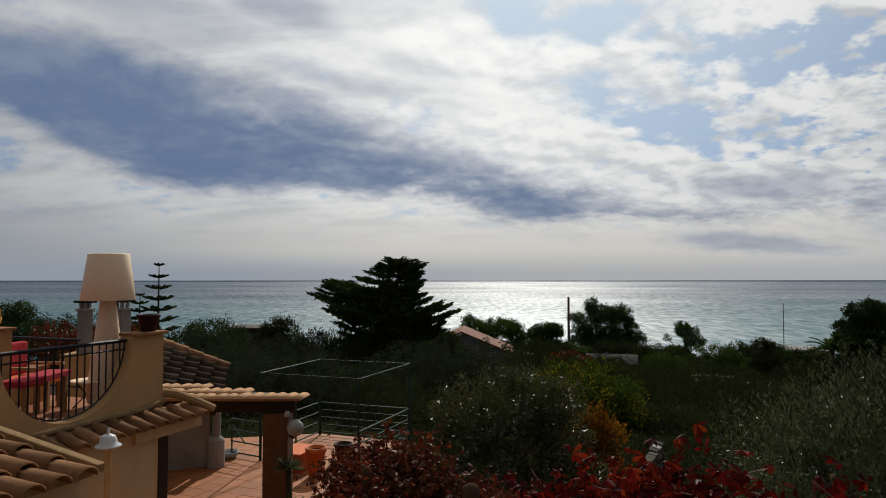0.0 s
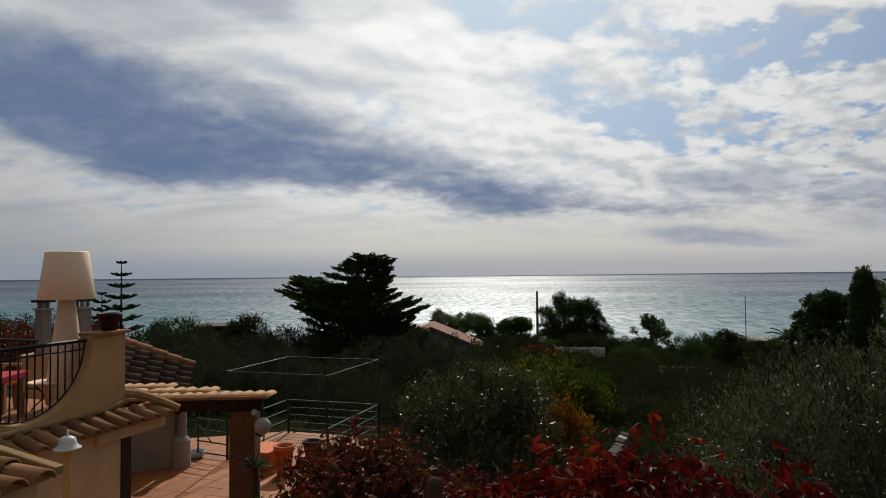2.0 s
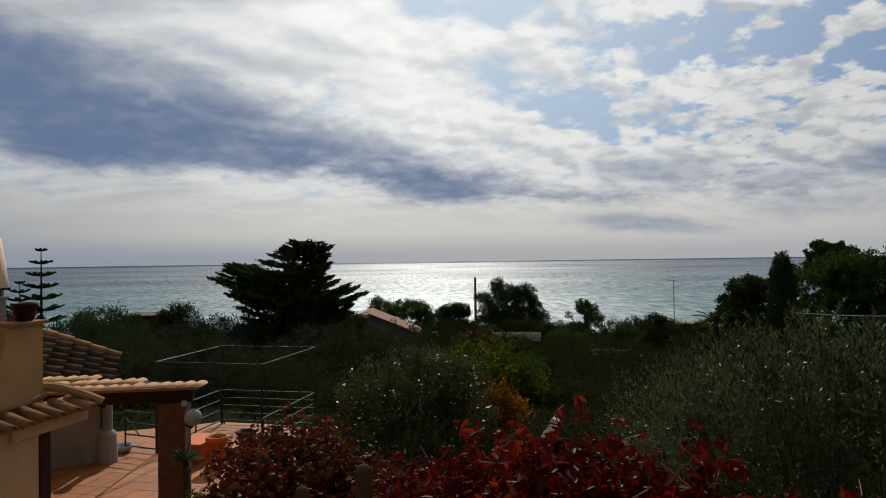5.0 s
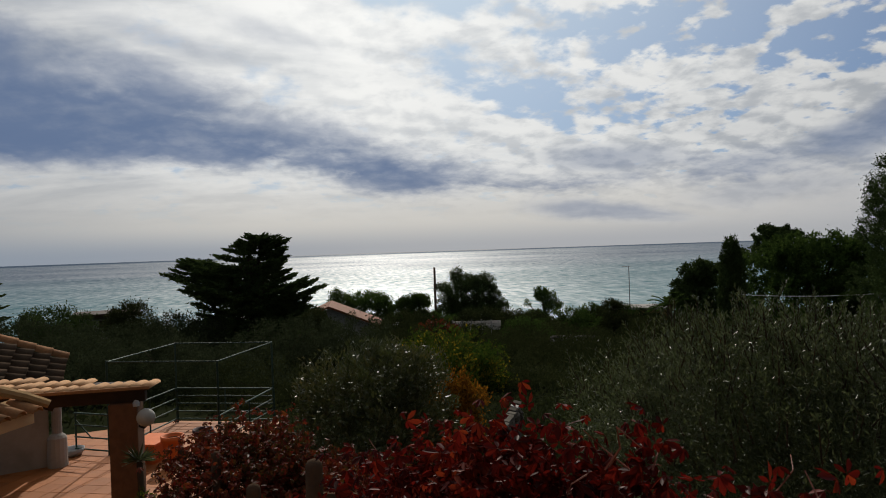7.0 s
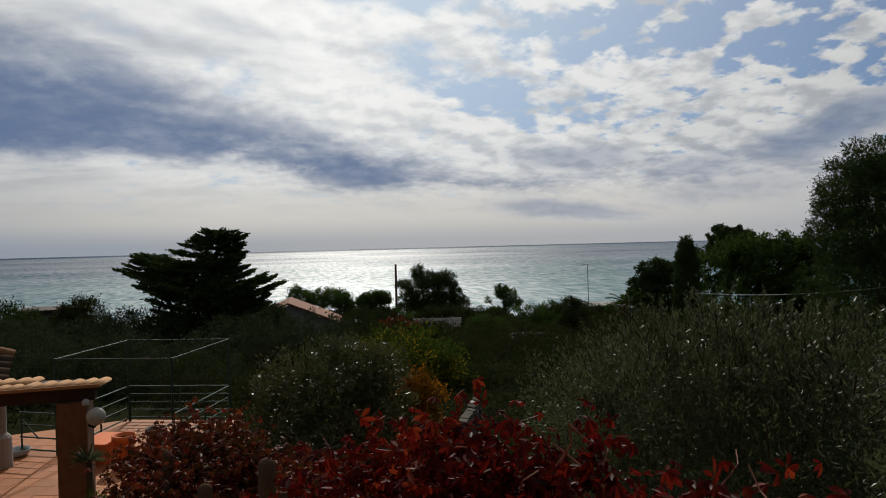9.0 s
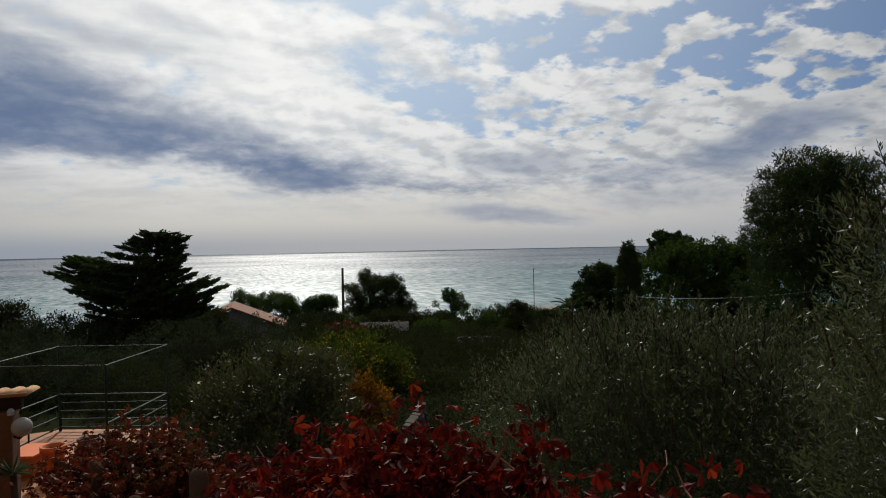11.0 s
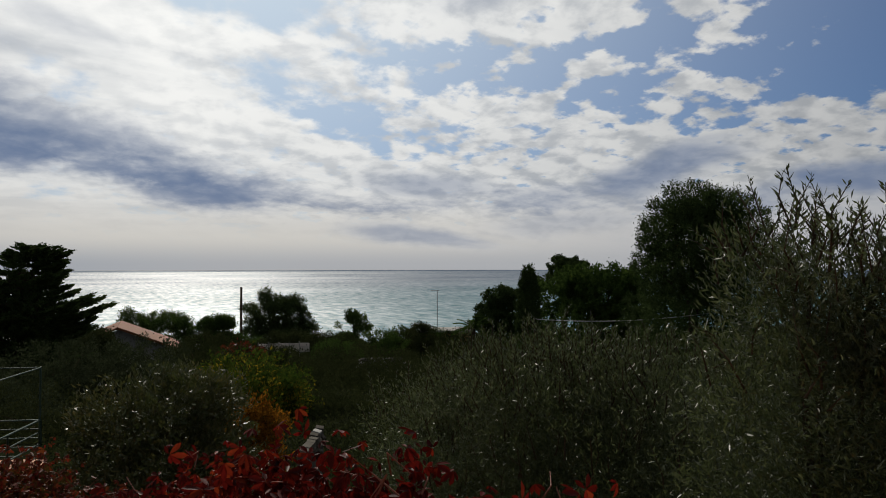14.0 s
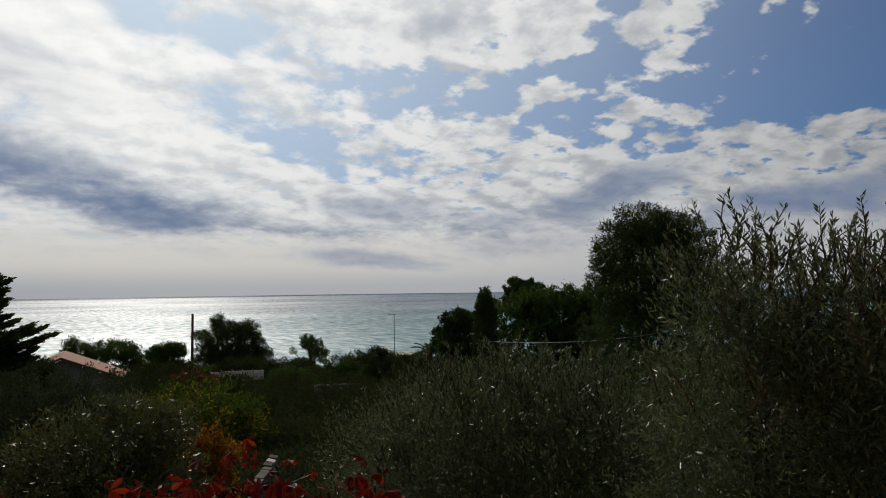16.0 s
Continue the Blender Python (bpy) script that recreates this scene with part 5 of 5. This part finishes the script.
def make_hill_house():
    p = spot(15.6, -4.25, 52)
    zg = ground_z(p.x, p.y)
    t = thing("hill_house", "low dark-roofed house among the shrubs", "house", m=pose(p.x, p.y, zg, 0, 0, 14))
    h = p.z - zg
    part("wall", boxed(-1.9, 1.9, 0, 3.0, -0.4, h - 0.25), CEMENT, t)
    part("roof", boxed(-2.2, 2.2, -0.3, 3.3, h - 0.25, h, 0.05), SHADE_BROWN, t, "flat dark roof slab")
    part("window", boxed(-0.5, 0.4, -0.03, 0.05, h - 1.2, h - 0.5), SHADE_BROWN, t)


def make_rubble_wall():
    rng = random.Random(21)
    t = thing("rubble_wall", "low dry-stone wall on the hillside", "wall")
    a, b = spot(-20.6, -7.9, 44), spot(-24.6, -7.9, 44)
    for k in range(26):
        p = a.lerp(b, k / 26)
        zg = ground_z(p.x, p.y)
        for z in range(3):
            w = rng.uniform(0.18, 0.32)
            bm = bmesh.new()
            bmesh.ops.create_icosphere(bm, subdivisions=1, radius=1.0)
            for v in bm.verts:
                v.co *= rng.uniform(0.8, 1.1)
            part("stone", bm, CEMENT if rng.random() < 0.3 else ROCK, t, m=pose(p.x + rng.uniform(-0.1, 0.1), p.y + rng.uniform(-0.2, 0.2), p.z - 0.1 - z * 0.26, rng.uniform(0, 40), rng.uniform(0, 40), rng.uniform(0, 180)) @ Matrix.Diagonal((w, w * 0.8, w * 0.55, 1)))
    part("core", boxed(0, (b - a).length, -0.12, 0.12, ground_z(a.x, a.y) - 1.5, a.z - 0.25), ROCK, t, m=pose(a.x, a.y, 0, 0, 0, math.degrees(math.atan2(b.y - a.y, b.x - a.x))))


make_hill_house()
make_rubble_wall()
make_pole()
make_mast_house()
make_palm()
make_grey_fence()
make_wire()
make_garden_wall()


def norfolk(bearing, rise, dist, height, spread, tiers, seed):
    rng = np.random.default_rng(seed)
    top = spot(bearing, rise, dist)
    zg = ground_z(top.x, top.y)
    H = top.z - zg
    t = thing("norfolk_pine", "young Norfolk pine with flat whorled branches", "tree", "Norfolk pines", m=pose(top.x, top.y, zg))
    part("trunk", tube(bmesh.new(), [(0, 0, -0.2), (0, 0, H * 0.5), (0, 0, H)], 0.13, 0.02), BARK, t)
    for k in range(tiers):
        f = k / (tiers - 1)
        z = H - 0.12 - height * f ** 0.95
        r = spread * (0.22 + 0.78 * f ** 0.7)
        pts, al = [], []
        off = rng.uniform(0, 1)
        for j in range(7):
            a = 2 * math.pi * (j + off) / 7
            d = np.array((math.cos(a), math.sin(a), 0))
            side = np.array((-d[1], d[0], 0))
            for s in np.linspace(0.05, 1.0, 26):
                c = d * s * r + np.array((0, 0, z + 0.28 * r * s * s - 0.05 * r * s))
                for q in (-1, 1):
                    wdt = 0.22 * r * math.sin(math.pi * min(1, s * 0.85 + 0.12))
                    pts.append(c + side * q * wdt * 0.5)
                    al.append(side * q * 1.0 + d * 0.8 + np.array((0, 0, 0.15)))
        link_mesh("whorl", leaf_mesh("whorl", np.array(pts), np.array(al), 0.36 * max(r, 0.35), 0.11, rng), PINE, t)


norfolk(23.35, 1.1, 40, 4.3, 1.2, 8, 95)
norfolk(24.7, -1.3, 44, 2.8, 1.1, 7, 96)


# ---------------------------------------------------------------- on the upper terrace
def chimney(x, y, z0, z1, w):
    t = thing("chimney", "grey rendered chimney with a raised flat cap", "chimney", "chimneys", m=pose(x, y, z0, 0, 0, -21))
    h = z1 - z0
    part("flue", boxed(-w / 2, w / 2, -w / 2, w / 2, 0, h - 0.20, 0.015), CEMENT, t)
    part("collar", boxed(-w / 2 - 0.03, w / 2 + 0.03, -w / 2 - 0.03, w / 2 + 0.03, h - 0.20, h - 0.16, 0.008), CEMENT, t)
    for sx in (-1, 1):
        for sy in (-1, 1):
            part("cap_leg", boxed(sx * (w / 2 - 0.05) - 0.025, sx * (w / 2 - 0.05) + 0.025, sy * (w / 2 - 0.05) - 0.025, sy * (w / 2 - 0.05) + 0.025, h - 0.16, h - 0.05), CEMENT, t)
    part("cap", boxed(-w / 2 - 0.05, w / 2 + 0.05, -w / 2 - 0.05, w / 2 + 0.05, h - 0.05, h, 0.008), IRON, t, "dark flat cap")


def make_back_roof():
    t = thing("rear_roof", "flat rendered roof block behind the terrace", "building")
    part("block", boxed(-7.4, -6.1, 12.75, 13.4, -0.1, 3.0, 0.02), STUCCO, t)


make_back_roof()
chimney(-7.08, 13.05, 2.99, 4.03, 0.20)
chimney(-6.3, 12.95, 2.99, 4.05, 0.23)


def local(x, y, z):
    return HOUSE @ Vector((x, y, z))


def make_terrace_rail():
    t = thing("terrace_rail", "black iron rail at the back of the terrace", "railing", m=HOUSE)
    part("top_rail", tube(bmesh.new(), [(-1.2, 0.35, 3.50), (-4.6, 0.35, 3.50)], 0.02), IRON, t)
    part("low_rail", tube(bmesh.new(), [(-1.2, 0.35, 2.80), (-4.6, 0.35, 2.80)], 0.014), IRON, t)
    for k in range(24):
        x = -1.25 - k * 0.14
        part("bar", tube(bmesh.new(), [(x, 0.35, TERRACE_Z), (x, 0.35, 3.50)], 0.008, sides=6), IRON, t)


def make_bench():
    t = thing("bench", "crimson painted plank bench on the terrace", "bench", m=HOUSE @ pose(-0.8, -0.62, TERRACE_Z, 0, 0, 24))
    part("seat", boxed(-0.17, 0.17, -0.62, 0.55, 0.50, 0.58, 0.01), RED_CLOTH, t)
    for y in (-0.5, 0.45):
        for x in (-0.12, 0.12):
            part("leg", boxed(x - 0.03, x + 0.03, y - 0.03, y + 0.03, 0, 0.50), WOOD, t)


def make_side_table():
    t = thing("bistro_table", "small white round bistro table with iron legs", "table", m=HOUSE @ pose(-0.84, 0.24, TERRACE_Z))
    part("tabletop", lathe(bmesh.new(), [(0.26, 0.36), (0.27, 0.37), (0.27, 0.385), (0.26, 0.39)], 24), LAMP_WHITE, t)
    for k in range(3):
        a = 2 * math.pi * k / 3
        part("leg", tube(bmesh.new(), [(0.22 * math.cos(a), 0.22 * math.sin(a), 0), (0.05 * math.cos(a), 0.05 * math.sin(a), 0.18), (0.18 * math.cos(a), 0.18 * math.sin(a), 0.36)], 0.012), IRON, t)


def make_armchair():
    t = thing("armchair", "orange cushioned wooden armchair on the terrace", "chair", m=HOUSE @ pose(-1.45, -0.24, TERRACE_Z, 0, 0, 20))
    part("seat", boxed(-0.3, 0.3, -0.3, 0.3, 0.36, 0.48, 0.03), ORANGE, t)
    part("backrest", boxed(-0.34, -0.24, -0.3, 0.3, 0.48, 0.95, 0.03, pose(0, 0, 0)), RED_CLOTH, t, "red back cushion")
    for x in (-0.27, 0.27):
        for y in (-0.27, 0.27):
            part("leg", boxed(x - 0.03, x + 0.03, y - 0.03, y + 0.03, 0, 0.36), WOOD, t)
    for y in (-0.31, 0.31):
        part("armrest", boxed(-0.3, 0.3, y - 0.03, y + 0.03, 0.6, 0.64, 0.01), WOOD, t)


def make_jug():
    t = thing("jug", "yellow glazed clay jug on the stucco pier", "jug", m=HOUSE @ pose(-1.60, -0.74, 3.76))
    part("body", lathe(bmesh.new(), [(0.07, 0), (0.13, 0.06), (0.14, 0.13), (0.1, 0.2), (0.06, 0.25), (0.085, 0.29), (0.07, 0.29)], 20), YELLOW_CLAY, t, smooth=True)
    part("handle", tube(bmesh.new(), [(0.07, 0, 0.26), (0.19, 0, 0.25), (0.2, 0, 0.15), (0.13, 0, 0.09)], 0.016), YELLOW_CLAY, t)


def make_parapet_pot():
    t = thing("flower_pot", "dark red round flower pot on the parapet corner", "pot", m=HOUSE @ pose(-0.14, 0.62, CAP_Z + 0.05))
    part("pot", lathe(bmesh.new(), [(0.10, 0), (0.12, 0.02), (0.155, 0.20), (0.17, 0.21), (0.17, 0.25), (0.14, 0.25), (0.13, 0.20)], 20), POT_RED, t, smooth=True)


def make_planter_wall():
    t = thing("terrace_planter", "low ochre stucco planter box on the terrace", "planter", m=HOUSE)
    part("box", boxed(-3.2, -1.85, 0.0, 0.3, TERRACE_Z, TERRACE_Z + 0.5, 0.02), STUCCO, t)
    part("rim", boxed(-3.25, -1.8, -0.04, 0.34, TERRACE_Z + 0.5, TERRACE_Z + 0.55, 0.01), TILE, t, "terracotta rim")


make_planter_wall()
make_terrace_rail()
make_bench()
make_side_table()
make_armchair()
make_jug()
make_parapet_pot()


# ---------------------------------------------------------------- on the patio
def flared_pot(x, y, r, h, label, material, name="planter"):
    t = thing(name, label, "pot", m=pose(x, y, 0))
    part("pot", lathe(bmesh.new(), [(r * 0.68, 0), (r * 0.72, 0.02), (r * 0.95, h * 0.82), (r * 1.08, h * 0.84), (r * 1.08, h), (r * 0.92, h), (r * 0.88, h * 0.85)], 22), material, t, smooth=True)
    part("soil", lathe(bmesh.new(), [(r * 0.89, h * 0.86), (r * 0.89, h * 0.88)], 22), EARTH, t)
    return t


def make_planter_box():
    t = thing("planter_box", "orange clay trough planter on the patio", "planter", m=pose(-3.4, 15.6, 0, 0, 0, -20))
    bm = bmesh.new()
    lo = [bm.verts.new(v) for v in ((-0.22, -0.3, 0), (0.22, -0.3, 0), (0.22, 0.3, 0), (-0.22, 0.3, 0))]
    hi = [bm.verts.new(v) for v in ((-0.3, -0.42, 0.42), (0.3, -0.42, 0.42), (0.3, 0.42, 0.42), (-0.3, 0.42, 0.42))]
    bm.faces.new(lo[::-1])
    bm.faces.new(hi)
    for k in range(4):
        bm.faces.new((lo[k], lo[(k + 1) % 4], hi[(k + 1) % 4], hi[k]))
    part("trough", bm, ORANGE, t)
    part("rim", boxed(-0.33, 0.33, -0.45, 0.45, 0.42, 0.47, 0.012), ORANGE, t)


make_planter_box()
flared_pot(-2.87, 15.0, 0.22, 0.66, "tall flared orange clay pot on the patio", ORANGE)
flared_pot(-2.45, 16.3, 0.22, 0.42, "dark red clay pot by the railing", POT_RED)
flared_pot(-2.0, 16.0, 0.13, 0.18, "small white glazed bowl with a plant", ENAMEL)
def make_yucca():
    p = spot(13.1, -15.6, 11.35)
    t = thing("yucca", "spiky grey-green yucca on a short trunk beside the pillar", "plant", m=pose(p.x, p.y, 0))
    part("trunk", tube(bmesh.new(), [(0.06, 0.05, -0.05), (0.03, 0.0, 0.5), (0, 0, p.z)], 0.07, 0.045), BARK, t, smooth=True)
    rng = np.random.default_rng(5)
    d = unit(rng.normal(size=(60, 3)) * np.array((1, 1, 0.5)) + np.array((0, 0, 0.45)))
    link_mesh("leaves", leaf_mesh("leaves", d * 0.15 + np.array((0, 0, p.z)), d, 0.32, 0.035, rng), OLIVE, t)


make_yucca()
p = spot(12.5, -19.0, 11.1)
tree("pillar_shrub", "small yellow-green shrub at the foot of the pillar", "bush", (p.x, p.y, 0), [(p.x, p.y, p.z, 0.22, 0.22, 0.25), (p.x - 0.05, p.y, p.z - 0.35, 0.25, 0.25, 0.3)], 1600, 0.06, YELLOWING, 0.02, 20, 0.05, 0.3, 6, 0.6, limbs=2)


def make_basin(x, y, r, h):
    t = thing("basin", "low white enamel basin on the paving by the gate", "basin", m=pose(x, y, 0))
    part("bowl", lathe(bmesh.new(), [(r * 0.7, 0), (r * 0.9, h * 0.4), (r, h), (r * 0.96, h), (r * 0.8, h * 0.5), (r * 0.6, h * 0.3)], 22), ENAMEL, t, smooth=True)


make_basin(-5.35, 16.55, 0.26, 0.16)


def lay_patio_tiles():
    pav = bpy.data.objects["pavement"]
    rng = random.Random(12)
    size, gap = 0.42, 0.012
    bm = box(bmesh.new(), 0, size - gap, 0, size - gap, -0.01, 0.0)
    me = bpy.data.meshes.new("floor_tile")
    bm.to_mesh(me)
    bm.free()
    me.materials.append(FLOOR)
    turn = Matrix.Rotation(math.atan2(U2.y, U2.x) - math.pi / 2, 4, "Z")
    edge = [(-9.0, 17.9), (-3.55, 19.1), (-0.8, 18.05), (-1.2, 14.6), (-1.3, 12.0), (-1.3, 6.0), (-3.0, 5.0), (-9.0, 8.0)]

    def inside(x, y):
        hit = False
        for (xa, ya), (xb, yb) in zip(edge, edge[1:] + edge[:1]):
            if (ya > y) != (yb > y) and x < (xb - xa) * (y - ya) / (yb - ya) + xa:
                hit = not hit
        return hit

    count = 0
    for j in range(-10, 60):
        for i in range(-40, 40):
            p = turn @ Vector((i * size, j * size, 0))
            c = turn @ Vector(((i + 0.5) * size, (j + 0.5) * size, 0))
            if -6.6 < c.x < -1.4 and 11.0 < c.y < 19.0 and all(inside((p + turn @ Vector((a, b, 0))).x, (p + turn @ Vector((a, b, 0))).y) for a in (0, size) for b in (0, size)) and count < 300:
                o = new("floor_tile", me)
                o.parent = pav
                o.matrix_basis = Matrix.Translation((p.x, p.y, rng.uniform(-0.002, 0.002))) @ turn
                count += 1


lay_patio_tiles()
